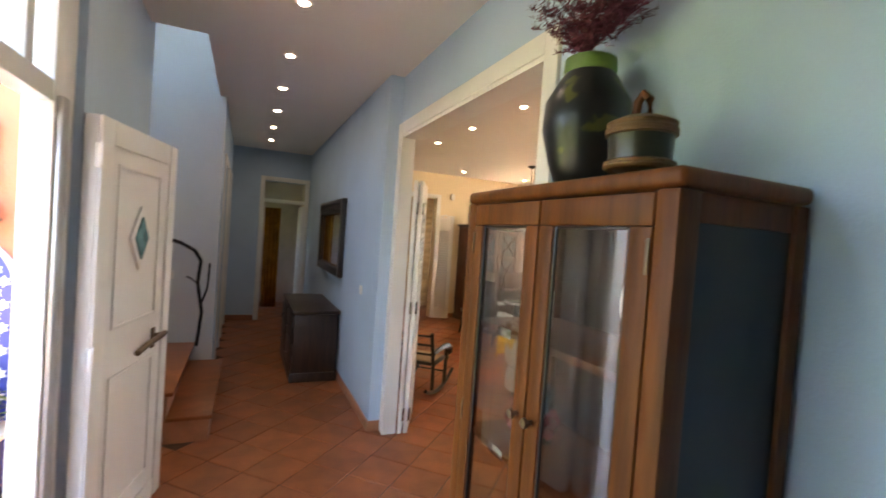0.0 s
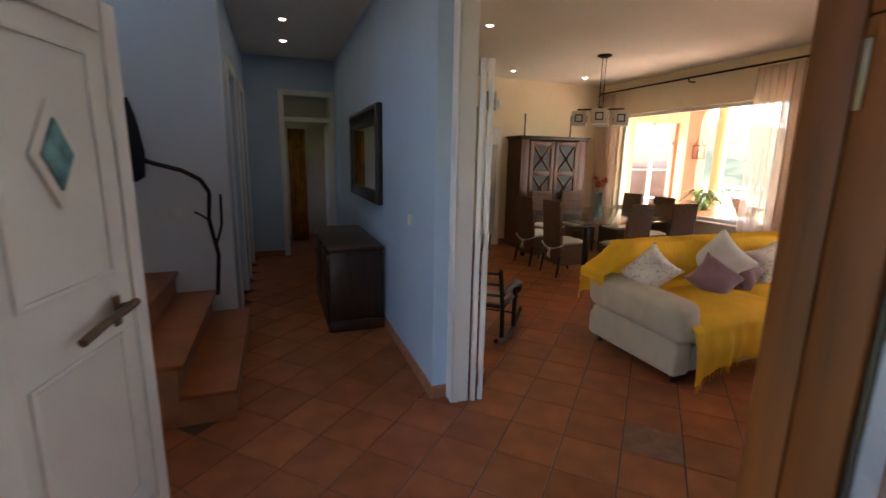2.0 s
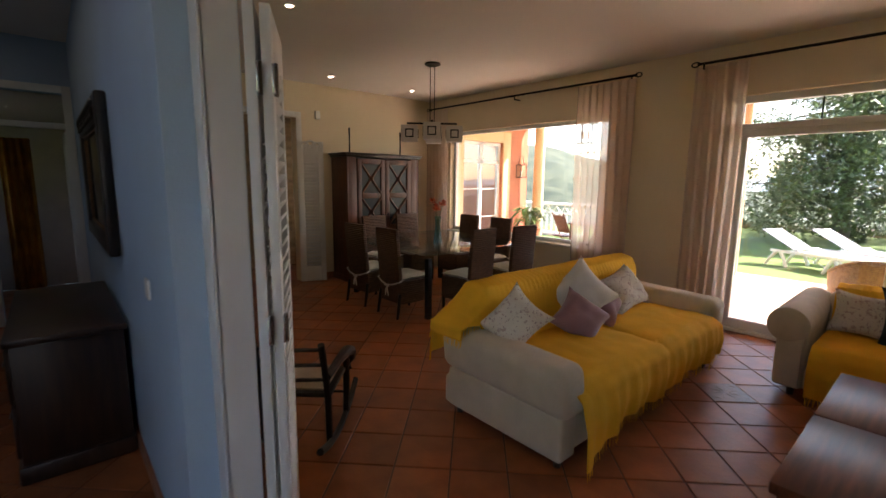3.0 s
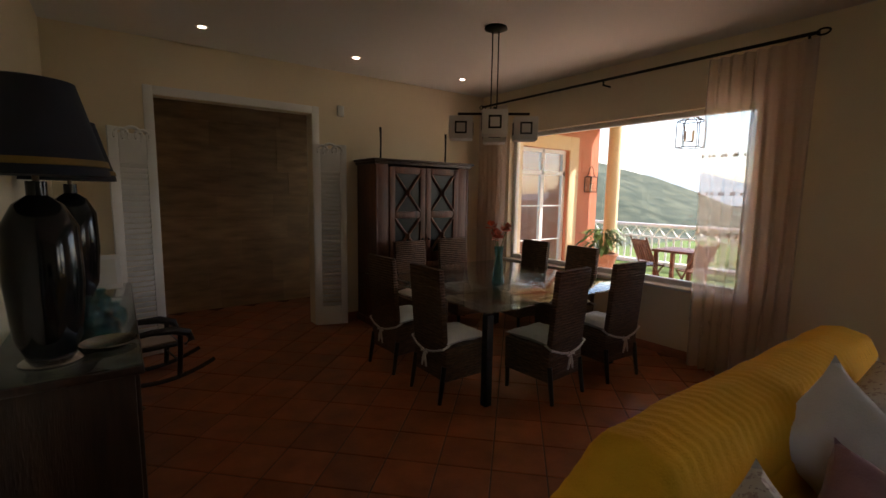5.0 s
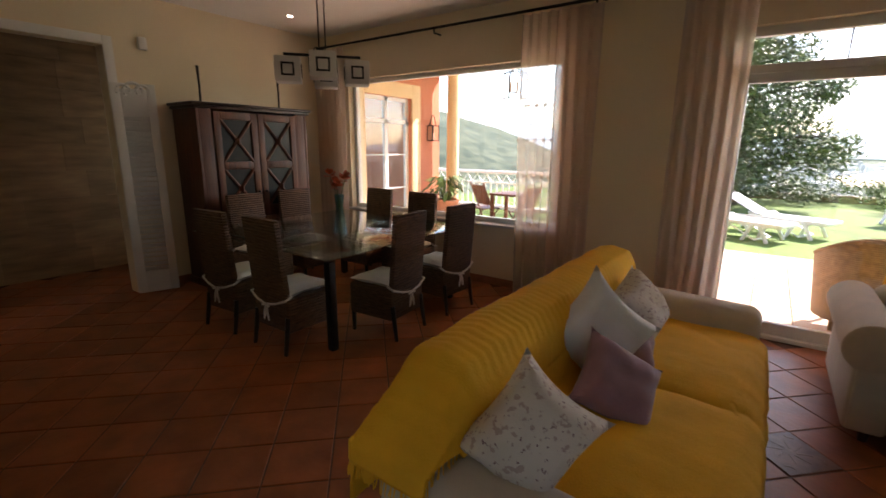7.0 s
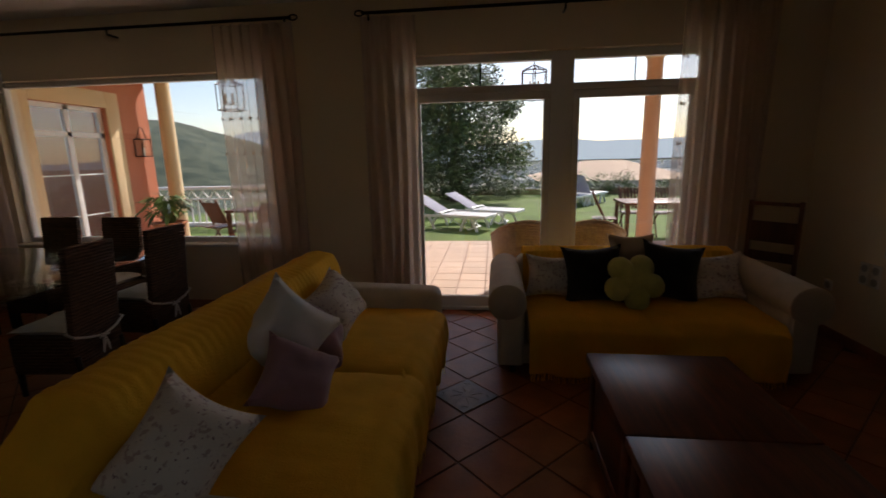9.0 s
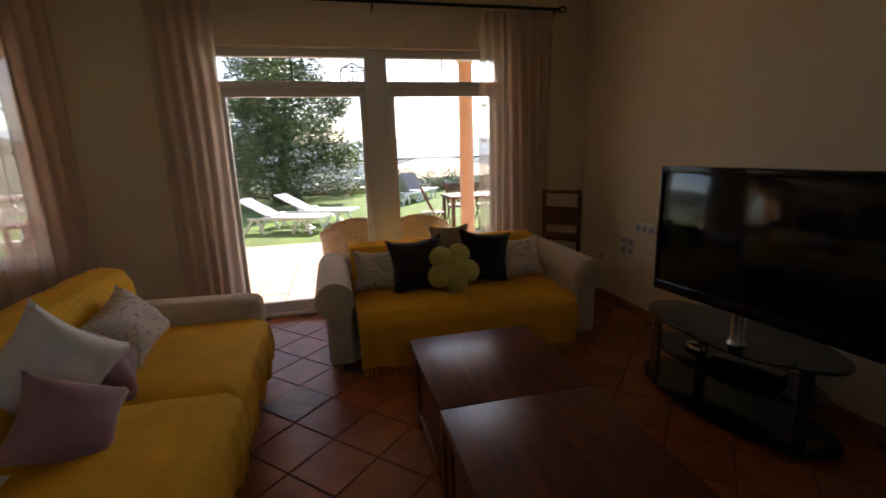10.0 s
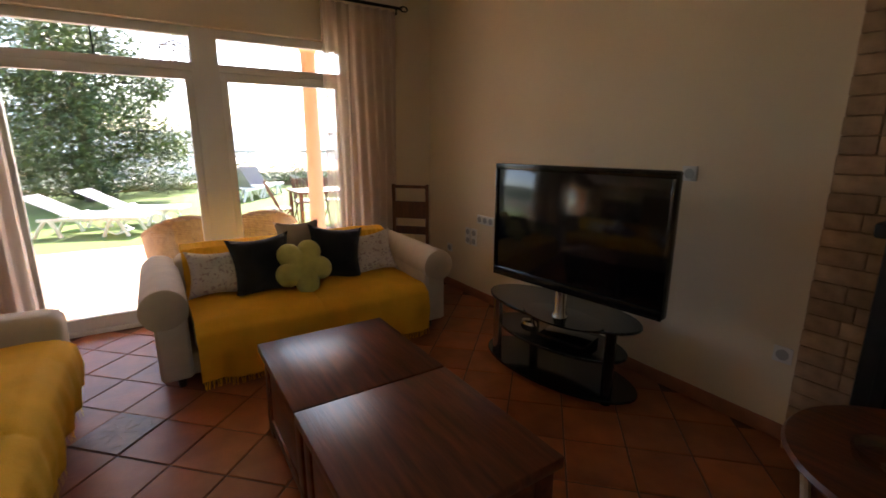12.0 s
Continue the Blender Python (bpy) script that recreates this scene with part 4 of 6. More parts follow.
def throw(x0, x1, prof, m, label, seed, arm=None, seat=0.46, puff=0.06, nx=210):
    """A cloth that follows a profile of (y, z) across the sofa; with arm, its rear end also falls over the arm at x = 0."""
    P = [Vector((0, y, z)) for y, z in prof]
    L = [0.0]
    for a, b in zip(P, P[1:]):
        L.append(L[-1] + (b - a).length)
    def at(s):
        for i in range(len(P) - 1):
            if s <= L[i + 1] + 1e-9:
                t = (s - L[i]) / (L[i + 1] - L[i])
                return P[i].lerp(P[i + 1], t)
        return P[-1].copy()
    def f(u, v):
        p = at(v * L[-1])
        wide = 0.0
        if p.y > 0.60:
            wide = 1.0 if p.y > 0.73 else min(1.0, max(0.0, (p.z - seat - 0.06) / 0.26))
        side = (0.46 * wide if arm else 0.0) + (0.10 if arm and p.y < 0.06 else 0.0)
        s = -side + (x1 - x0 + side) * u
        x = x0 + s
        zz = p.z
        if s < 0 and wide > 0:
            q = [(x0, zz), (0.12, zz if zz < arm else arm + 0.015 + 0.42 * (zz - arm)), (-0.015, min(zz, arm + 0.005)), (-0.03, min(zz, arm) - 0.20)]
            k = min(2, int(-s / 0.2))
            t = min(1.0, (-s - 0.2 * k) / 0.2)
            x = q[k][0] + (q[k + 1][0] - q[k][0]) * t
            zz = q[k][1] + (q[k + 1][1] - q[k][1]) * t
        crease = noise.noise((x * 2.6 + seed, v * 5, 1.3)) * 0.016 + noise.noise((x * 8, v * 14, seed)) * 0.006
        end = max(0, 1 - 6 * (1 - v)) + max(0, 1 - 8 * v)
        out = Vector((x, p.y, zz + abs(crease)))
        if p.y > 0.69 and p.z > seat + 0.04:            # woven ribs show where the cloth is pulled over the back
            rib = 0.0045 * abs(math.sin(math.pi * (x + 0.02 * math.sin(5 * p.z)) / 0.047))
            out.z += rib * (1.0 if p.y > 0.73 else 0.4)
            out.y -= rib * (0.0 if p.y > 0.80 else 0.8)
        if p.y > 0.73:
            out.y += abs(crease) * 0.5
        else:
            out.y -= 0.5 * abs(crease)
        out.y += (0.011 * end * math.sin(x * 21 + seed) + 0.007 * end * math.sin(x * 47)) * (0.4 if p.y > 0.5 else -1)
        if p.y < 0.70 and p.z > seat - 0.14:            # plump seat cushions under the cloth
            h = max(0.0, min(1.0, (x - 0.23) / (x1 - 0.25))) * 2
            b = abs(math.sin(math.pi * h)) ** 0.45
            d = math.sin(math.pi * min(1.0, max(0.04, (p.y + 0.10) / 0.95))) ** 0.6
            out.z += puff * b * d
        if v > 0.9:
            out.z += 0.06 * noise.noise((x * 2.3, seed, 0)) * (v - 0.9) * 10
            if arm and u < 0.16:
                out.z -= 0.12 * (1 - u / 0.16) * (v - 0.9) * 10
                out.y -= 0.03 * (v - 0.9) * 10
        return out
    ob = one("sofa_throw", grid(bmesh.new(), f, nx, 110), YELLOW, label, "throw", m)
    thick(ob, 0.008, 1.0)
    vs, fs = [], []
    rnd = random.Random(seed)
    def tassel(p, d, w):
        i = len(vs)
        vs.extend([p - w, p + w, p + d + 0.7 * w, p + d - 0.7 * w])
        fs.append((i, i + 1, i + 2, i + 3))
    n = int((x1 - x0) / 0.011)
    for k in range(n):
        p = f((k + rnd.random()) / n, 1.0)
        tassel(p, Vector((rnd.uniform(-0.012, 0.012), -0.004, -0.045 - 0.02 * rnd.random())), Vector((0.003, 0, 0)))
    if arm:                                             # fringe of the end that lies over the arm, and of the free end
        for k in range(80):
            p = f(0.0, 0.02 + 0.50 * (k + rnd.random()) / 80)
            tassel(p, Vector((-0.008, rnd.uniform(-0.01, 0.01), -0.035 - 0.015 * rnd.random())), Vector((0, 0.003, 0)))
        for k in range(90):
            p = f(1.0, 0.05 + 0.93 * (k + rnd.random()) / 90)
            tassel(p, Vector((0.03 + 0.012 * rnd.random(), rnd.uniform(-0.01, 0.01), -0.015)), Vector((0, 0.003, 0)))
    joined("fringe", vs, fs, YELLOW, ob)
    return ob


S1 = pose(3.66, 4.50, 0)
SW, SD = 2.36, 0.97
sofa(SW, SD, "ivory padded-arm sofa under a mustard throw", S1, scroll=False, arm=0.60)
throw(0.24, SW - 0.20, [(-0.03, 0.17), (-0.05, 0.30), (-0.03, 0.41), (0.03, 0.455), (0.40, 0.455), (0.64, 0.45), (0.69, 0.50), (0.715, 0.78), (0.75, 0.85), (0.85, 0.875), (0.94, 0.855), (0.985, 0.79), (0.99, 0.60), (1.0, 0.42)][::-1], S1, "mustard yellow throw with a fringe draped over the sofa", 11, arm=0.625)
for nm, w, h, t, mt, lb, m, sd in (
        ("floral_cushion", 0.33, 0.38, 0.25, FLORAL, "cream floral cushion leaning on the sofa back", S1 @ lean(0.28, 0.55, 0.68, -24, 38, -62), 1),
        ("white_cushion", 0.42, 0.42, 0.19, WHITEC, "white linen cushion set on its corner", S1 @ lean(1.10, 0.60, 0.71, -16, 45, -48), 2),
        ("floral_cushion", 0.46, 0.36, 0.20, FLORAL, "cream floral cushion against the sofa back", S1 @ lean(1.64, 0.56, 0.66, -36, -16, -14), 3),
        ("mauve_cushion", 0.35, 0.33, 0.18, MAUVE, "mauve cushion leaning on a white one", S1 @ lean(0.86, 0.45, 0.61, -36, 40, -34), 4),
        ("mauve_cushion", 0.32, 0.30, 0.16, MAUVE, "mauve cushion between floral and white ones", S1 @ lean(1.27, 0.51, 0.63, -36, -35, -6), 5)):
    cushion(nm, w, h, t, mt, lb, m, sd)

S2 = pose(5.76, 4.13, 0, 0, 0, -90)
S2W, S2D = 2.08, 1.0
sofa(S2W, S2D, "ivory rolled-arm sofa beside the garden doors", S2, seat=0.35, backh=0.71, arm=0.655)
throw(0.24, S2W - 0.22, [(-0.05, 0.05), (-0.06, 0.22), (-0.035, 0.34), (0.03, 0.395), (0.40, 0.40), (0.64, 0.395), (0.70, 0.45), (0.725, 0.66), (0.76, 0.725), (0.85, 0.745), (0.95, 0.73), (1.005, 0.66), (1.015, 0.50)][::-1], S2, "mustard yellow throw draped over the second sofa", 23, seat=0.40, puff=0.03)
for nm, w, h, t, mt, lb, m, sd in (
        ("floral_cushion", 0.40, 0.34, 0.13, FLORAL, "cream floral cushion against the sofa back", S2 @ pose(0.44, 0.54, 0.585, -18, 4, 6), 6),
        ("black_cushion", 0.45, 0.45, 0.18, BLACKC, "black square cushion on the second sofa", S2 @ pose(0.74, 0.46, 0.62, -20, -3, 0), 7),
        ("black_cushion", 0.45, 0.45, 0.18, BLACKC, "black square cushion on the second sofa", S2 @ pose(1.31, 0.50, 0.63, -20, 8, -4), 8),
        ("floral_cushion", 0.42, 0.36, 0.13, FLORAL, "cream floral cushion against the sofa back", S2 @ pose(1.62, 0.52, 0.59, -20, -6, -6), 9),
        ("round_cushion", 0.36, 0.36, 0.15, BEIGEC, "round beige cushion behind the others", S2 @ pose(1.06, 0.64, 0.72, -14, 0, 0), 10)):
    cushion(nm, w, h, t, mt, lb, m, sd)


def flower_f(s):
    def f(u, v):
        a, r = 2 * math.pi * u, v
        rad = 0.155 * (1 + 0.40 * abs(math.cos(2.5 * a)) ** 0.8) * r
        return Vector((rad * math.cos(a), s * 0.075 * (1 - r ** 3) ** 0.6 + s * 0.0, rad * math.sin(a)))
    return f


bm = grid(bmesh.new(), flower_f(-1), 50, 8)
grid(bm, flower_f(1), 50, 8)
bmesh.ops.remove_doubles(bm, verts=bm.verts, dist=0.0006)
one("flower_cushion", bm, LIME, "pale green flower-shaped plush cushion", "cushion", S2 @ lean(1.00, 0.34, 0.60, -26, 12, 0), "sofa cushions")

# ---- coffee table: two low chests side by side ----
def low_chest(x0, x1):
    c = thing("coffee_table", "low dark rosewood chest table with a polished top", "table", pose(x0, 2.97, 0), "chest tables")
    w = x1 - x0
    part("body", B(0.03, w - 0.03, 0.03, 0.65, 0.07, 0.455, 0.006), TABW, c)
    part("top", B(0.0, w, 0.0, 0.68, 0.455, 0.50, 0.006), TABW, c)
    for x in (0.03, w - 0.09):
        for y in (0.03, 0.59):
            part("leg", B(x - 0.01, x + 0.07, y - 0.01, y + 0.07, 0, 0.455, 0.008), TABW, c)
    part("plinth", B(0.02, w - 0.02, 0.02, 0.66, 0.05, 0.11, 0.008), TABW, c)
    return c


low_chest(4.40, 5.10)
low_chest(3.67, 4.392)

# ---- television and stand ----
tv = thing("television", "large black flat television on a swivel foot", "television", pose(4.52, 2.06, 0.47, 0, 0, 7))
part("housing", B(-0.56, 0.56, -0.05, 0.012, 0.18, 0.90, 0.012), BLACK, tv)
part("screen", B(-0.54, 0.54, 0.010, 0.0145, 0.235, 0.865, 0.001), SCREEN, tv)
for b0 in ((-0.56, 0.56, 0.866, 0.90), (-0.56, 0.56, 0.18, 0.234), (-0.56, -0.541, 0.2345, 0.8655), (0.541, 0.56, 0.2345, 0.8655)):
    part("bezel", B(b0[0], b0[1], 0.010, 0.022, b0[2], b0[3], 0.004), BLACK, tv)
part("neck", lathe([(0.05, 0.012), (0.035, 0.05), (0.035, 0.22)], 16, at=(0.05, -0.03, 0)), STEEL, tv)
part("foot", lathe([(0.27, 0), (0.27, 0.010), (0.06, 0.016)], 32, sy=0.55, at=(0.05, -0.05, 0)), BLACK, tv)
sd = thing("television_stand", "black oval glass television stand with chrome posts", "stand", pose(4.74, 1.87, 0, 0, 0, 8))
for z, r in ((0.03, 0.56), (0.25, 0.48), (0.452, 0.55)):
    part("shelf", lathe([(r - 0.004, z), (r, z + 0.004), (r, z + 0.014), (r - 0.004, z + 0.018)], 40, sy=0.48), BLACK, sd)
for x, y in ((-0.43, 0.10), (0.43, 0.10), (-0.3, -0.16), (0.3, -0.16)):
    part("post", lathe([(0.032, 0), (0.032, 0.452)], 16, at=(x, y, 0)), BLACK if x < 0 else STEEL, sd)
one("media_player", B(-0.16, 0.16, -0.10, 0.10, 0, 0.045, 0.005), BLACK, "flat black media box on the stand shelf", "electronics", pose(4.62, 1.90, 0.268, 0, 0, 14))
one("game_controller", lathe([(0.05, 0), (0.07, 0.012), (0.06, 0.03), (0.02, 0.036)], 12, sy=0.6), STEEL, "small grey gadget on the stand shelf", "electronics", pose(4.95, 1.92, 0.268))


def socket(x, z, n=1, vertical=True):
    s = thing("wall_socket", "white wall socket plate on the cream wall", "socket", pose(x, TVY, z), "sockets")
    part("plate", B(-0.042 * (1 if vertical else n), 0.042 * (1 if vertical else n), 0, 0.010, -0.042 * (n if vertical else 1), 0.042 * (n if vertical else 1), 0.003), WHITE, s)
    for k in range(n):
        o = (k - (n - 1) / 2) * 0.084
        part("insert", lathe([(0.028, 0), (0.028, 0.004), (0.02, 0.0045)], 16), GREYPVC, s, m=Matrix.Translation((0 if vertical else o, 0.009, o if vertical else 0)) @ pose(0, 0, 0, -90))
    return s


socket(4.235, 1.325)
socket(6.37, 0.60, 2)
socket(6.27, 0.60, 2)
socket(6.10, 0.79, 3, False)
socket(3.65, 0.455)
socket(6.70, 0.42)

# small folding seat in the corner
rk = thing("plant_stand", "dark wooden ladder-back rack standing in the corner", "rack", pose(6.76, 1.86, 0, 0, 0, 42))
for x in (-0.19, 0.16):
    part("upright", B(x, x + 0.03, -0.015, 0.015, 0, 1.10, 0.004), ARMW, rk)
for z, h in ((0.35, 0.09), (0.60, 0.08), (0.76, 0.17), (1.06, 0.03)):
    part("slat", B(-0.16, 0.16, -0.01, 0.01, z, z + h, 0.004), ARMW, rk)
part("seat", B(-0.158, 0.158, 0.012, 0.26, 0.44, 0.47, 0.005), DARKW, rk)
for x in (-0.16, 0.13):
    part("leg", B(x, x + 0.03, 0.22, 0.25, 0, 0.44, 0.004), DARKW, rk)

# ---- fireplace wall and round table ----
fp = struct("wall_fireplace", B(PX1 + 0.012, 3.57, TVY + 0.001, TVY + 0.05, 0, H), MORTAR, "fireplace wall faced with rough travertine bricks")
sv = thing("stove_insert", "black cast iron fireplace stove set in stone", "stove", pose(2.92, TVY + 0.05, 0))
part("body", B(-0.40, 0.40, 0.012, 0.20, 0.30, 1.14, 0.02), IRON, sv)
part("hood", B(-0.43, 0.43, 0.012, 0.24, 1.14, 1.20, 0.012), IRON, sv)
part("door_glass", B(-0.30, 0.30, 0.20, 0.206, 0.45, 1.05), SCREEN, sv)
part("door_frame", molding(bmesh.new(), -0.34, 0.34, 0.41, 1.09, 0.04), IRON, sv, m=pose(0, 0.142, 0, 0, 0, 90) @ Matrix.Diagonal((1, -1, 1, 1)))
part("hearth", B(-0.45, 0.45, 0.012, 0.25, 0, 0.30, 0.01), IRON, sv)
rt = thing("round_table", "round dark wooden drum table with a thick rim", "table", pose(2.97, 2.06, 0))
part("top", lathe([(0.36, 0.455), (0.40, 0.462), (0.415, 0.48), (0.405, 0.495), (0.37, 0.50), (0.02, 0.50)], 48), TABW, rt)
part("drum", lathe([(0.26, 0.02), (0.30, 0.06), (0.31, 0.25), (0.34, 0.455)], 40), TABW, rt)
for k in range(10):
    a = 2 * math.pi * k / 10
    part("rib", T([(0.285 * math.cos(a), 0.285 * math.sin(a), 0.03), (0.325 * math.cos(a), 0.325 * math.sin(a), 0.25), (0.355 * math.cos(a), 0.355 * math.sin(a), 0.45)], 0.016), SOFA, rt, "pale rib on the drum")
one("ashtray", lathe([(0.09, 0), (0.10, 0.005), (0.11, 0.045), (0.10, 0.045), (0.085, 0.012), (0.01, 0.01)], 24), GLASS, "clear glass ashtray on the round table", "ashtray", pose(3.08, 2.14, 0.50))
rc = thing("remote_control", "white remote control lying across the ashtray", "remote", pose(3.06, 2.12, 0.547, 0, 4, 40))
part("body", B(-0.025, 0.025, -0.06, 0.06, 0, 0.018, 0.004), WHITE, rc)
part("display", B(-0.017, 0.017, 0.015, 0.045, 0.0182, 0.0195), GREYPVC, rc)

# ---- dining table and chairs ----
dt = thing("dining_table", "square glass dining table on dark metal legs", "table", pose(5.67, 7.86, 0))
TX, TY, TZ = 0.90, 0.92, 0.735
part("glass_top", B(-TX, TX, -TY, TY, TZ, TZ + 0.014, 0.004), TGLASS, dt)
for x in (-TX + 0.14, TX - 0.14):
    for y in (-TY + 0.14, TY - 0.14):
        part("leg", B(x - 0.03, x + 0.03, y - 0.03, y + 0.03, 0, TZ - 0.05, 0.006), IRON, dt)
part("rail", molding(bmesh.new(), -TX + 0.12, TX - 0.12, -TY + 0.12, TY - 0.12, 0.045), IRON, dt, m=pose(0, 0, TZ - 0.068, 0, -90) @ pose(0, 0, 0, 90))
fv = thing("flower_vase", "tall blue glass vase with orange flowers on the table", "vase", pose(5.50, 7.62, TZ + 0.014))
part("body", lathe([(0.055, 0), (0.058, 0.01), (0.045, 0.12), (0.032, 0.24), (0.045, 0.34), (0.042, 0.34), (0.028, 0.24), (0.04, 0.12), (0.05, 0.015)], 20), VASEG, fv)
rnd = random.Random(3)
for k in range(5):
    a = 1.25 * k
    tip = Vector((0.07 * math.cos(a), 0.07 * math.sin(a), 0.46 + 0.05 * math.sin(3 * a)))
    part("stem", T([(0, 0, 0.05), (0.01 * math.cos(a), 0.01 * math.sin(a), 0.3), tip], 0.003, 6), LEAF, fv)
    bm = bmesh.new()
    for j in range(14):
        b, e = rnd.uniform(0, 6.28), rnd.uniform(-0.4, 1.2)
        d = Vector((math.cos(b) * math.cos(e), math.sin(b) * math.cos(e), math.sin(e)))
        s = d.cross(Vector((0, 0, 1.01))).normalized() * 0.026
        c = tip + d * 0.045
        bm.faces.new([bm.verts.new(q) for q in (tip + d * 0.008, c - s, tip + d * 0.06 + Vector((0, 0, 0.012)), c + s)])
    part("blossom", bm, PETAL, fv)


def dining_chair():
    """Faces +y, back at y=0."""
    c = thing("dining_chair", "high-backed dark woven rattan dining chair with pale seat pad", "chair", None, "chairs round the table")
    bk = box(bmesh.new(), -0.20, 0.20, -0.025, 0.025, 0.40, 1.00, 0.012)
    for v in bk.verts:
        v.co.y -= 0.10 * (v.co.z - 0.40) ** 1.3
        if v.co.z > 0.95:
            v.co.z += 0.012 * math.cos(v.co.x * 7)
    part("backrest", bk, RATTAN, c)
    part("seat", B(-0.212, 0.212, -0.015, 0.42, 0.16, 0.42, 0.015), RATTAN, c)
    pad = cushion_bm(0.42, 0.42, 0.09)
    bmesh.ops.transform(pad, matrix=pose(0, 0.21, 0.45, 90), verts=pad.verts)
    part("seat_pad", pad, WHITEC, c, "pale linen seat pad")
    for x in (-0.19, 0.19):
        part("leg", T([(x, -0.005, 0.28), (x * 1.03, -0.05, 0)], [0.022, 0.015], 8), BLACKW, c)
        part("leg", T([(x, 0.40, 0.28), (x, 0.40, 0)], [0.022, 0.016], 8), BLACKW, c)
        part("tie", T([(x * 1.08, 0.03, 0.44), (x * 1.12, -0.035, 0.42), (x * 0.6, -0.052, 0.385), (0.0, -0.055, 0.36)], 0.009, 6), WHITEC, c, "pale cloth tie")
    bm = bmesh.new()
    for s in (-1, 1):
        tube(bm, [(0, -0.055, 0.36), (s * 0.035, -0.062, 0.378), (s * 0.04, -0.06, 0.352), (0, -0.055, 0.36)], 0.008, 6)
        tube(bm, [(0, -0.055, 0.36), (s * 0.015, -0.06, 0.30), (s * 0.03, -0.058, 0.24)], [0.008, 0.010, 0.006], 6)
    part("bow", bm, WHITEC, c)
    return c


c0 = dining_chair()
c0.matrix_world = pose(4.68, 7.47, 0, 0, 0, -90)
for x, y, r in ((4.66, 8.14, -86), (5.50, 6.86, 4), (6.20, 6.84, -3), (5.46, 9.00, 180), (6.10, 9.05, 176), (6.80, 8.42, 90), (6.76, 7.72, 88)):
    copy_thing(c0, pose(x, y, 0, 0, 0, r))

pl = thing("pendant_lamp", "pendant lamp with four square white shades", "lamp", pose(5.40, 7.63, H, 0, 0, -40))
part("canopy", lathe([(0.09, 0), (0.095, -0.015), (0.06, -0.03), (0.01, -0.035)], 20), IRON, pl)
for x in (-0.025, 0.025):
    part("cable", T([(x, 0, -0.03), (x, 0, -0.68)], 0.005, 6), IRON, pl)
part("cross_arm", B(-0.30, 0.30, -0.012, 0.012, -0.70, -0.68, 0.003), IRON, pl)
part("cross_arm", B(-0.012, 0.012, -0.28, 0.28, -0.702, -0.682, 0.003), IRON, pl)
for cx, cy in ((-0.27, 0.02), (0.27, 0.05), (0.0, -0.27), (0.02, 0.29)):
    sh = part("shade", B(cx - 0.098, cx + 0.098, cy - 0.098, cy + 0.098, -0.90, -0.715, 0.004), WHITEC, pl, "white square shade with dark window squares")
    for a in range(4):
        m = Matrix.Translation((cx, cy, -0.81)) @ pose(0, 0, 0, 0, 0, 90 * a)
        fr = bmesh.new()
        for p, q, lo, hi in ((-0.05, -0.036, -0.05, 0.05), (0.036, 0.05, -0.05, 0.05), (-0.036, 0.036, -0.05, -0.036), (-0.036, 0.036, 0.036, 0.05)):
            box(fr, 0.099, 0.103, p, q, lo, hi)
        part("square_frame", fr, IRON, sh, m=m)

# ---- armoire with latticed doors ----
ar = thing("armoire", "dark teak armoire with latticed glass doors", "armoire", pose(5.13, 9.23, 0))
AW, AD, AH = 1.31, 0.48, 1.86
part("side_panel", B(0, 0.03, 0.0, AD, 0.06, AH, 0.005), ARMW, ar)
part("side_panel", B(AW - 0.03, AW, 0.0, AD, 0.06, AH, 0.005), ARMW, ar)
part("back_panel", B(0.03, AW - 0.03, AD - 0.02, AD, 0.06, AH), DARKW, ar)
part("plinth", B(-0.02, AW + 0.02, -0.02, AD, 0, 0.08, 0.008), ARMW, ar)
bm = B(-0.025, AW + 0.025, -0.025, AD, AH, AH + 0.03, 0.008)
box(bm, -0.05, AW + 0.05, -0.05, AD, AH + 0.031, AH + 0.06, 0.01)
part("cornice", bm, DARKW, ar)
for z in (0.55, 1.0, 1.4):
    part("shelf", B(0.03, AW - 0.03, 0.04, AD - 0.02, z, z + 0.02), ARMW, ar)
for x0, x1 in ((0.03, 0.16), (AW - 0.16, AW - 0.03)):
    part("front_stile", B(x0, x1, 0.002, 0.03, 0.08, AH, 0.004), ARMW, ar)
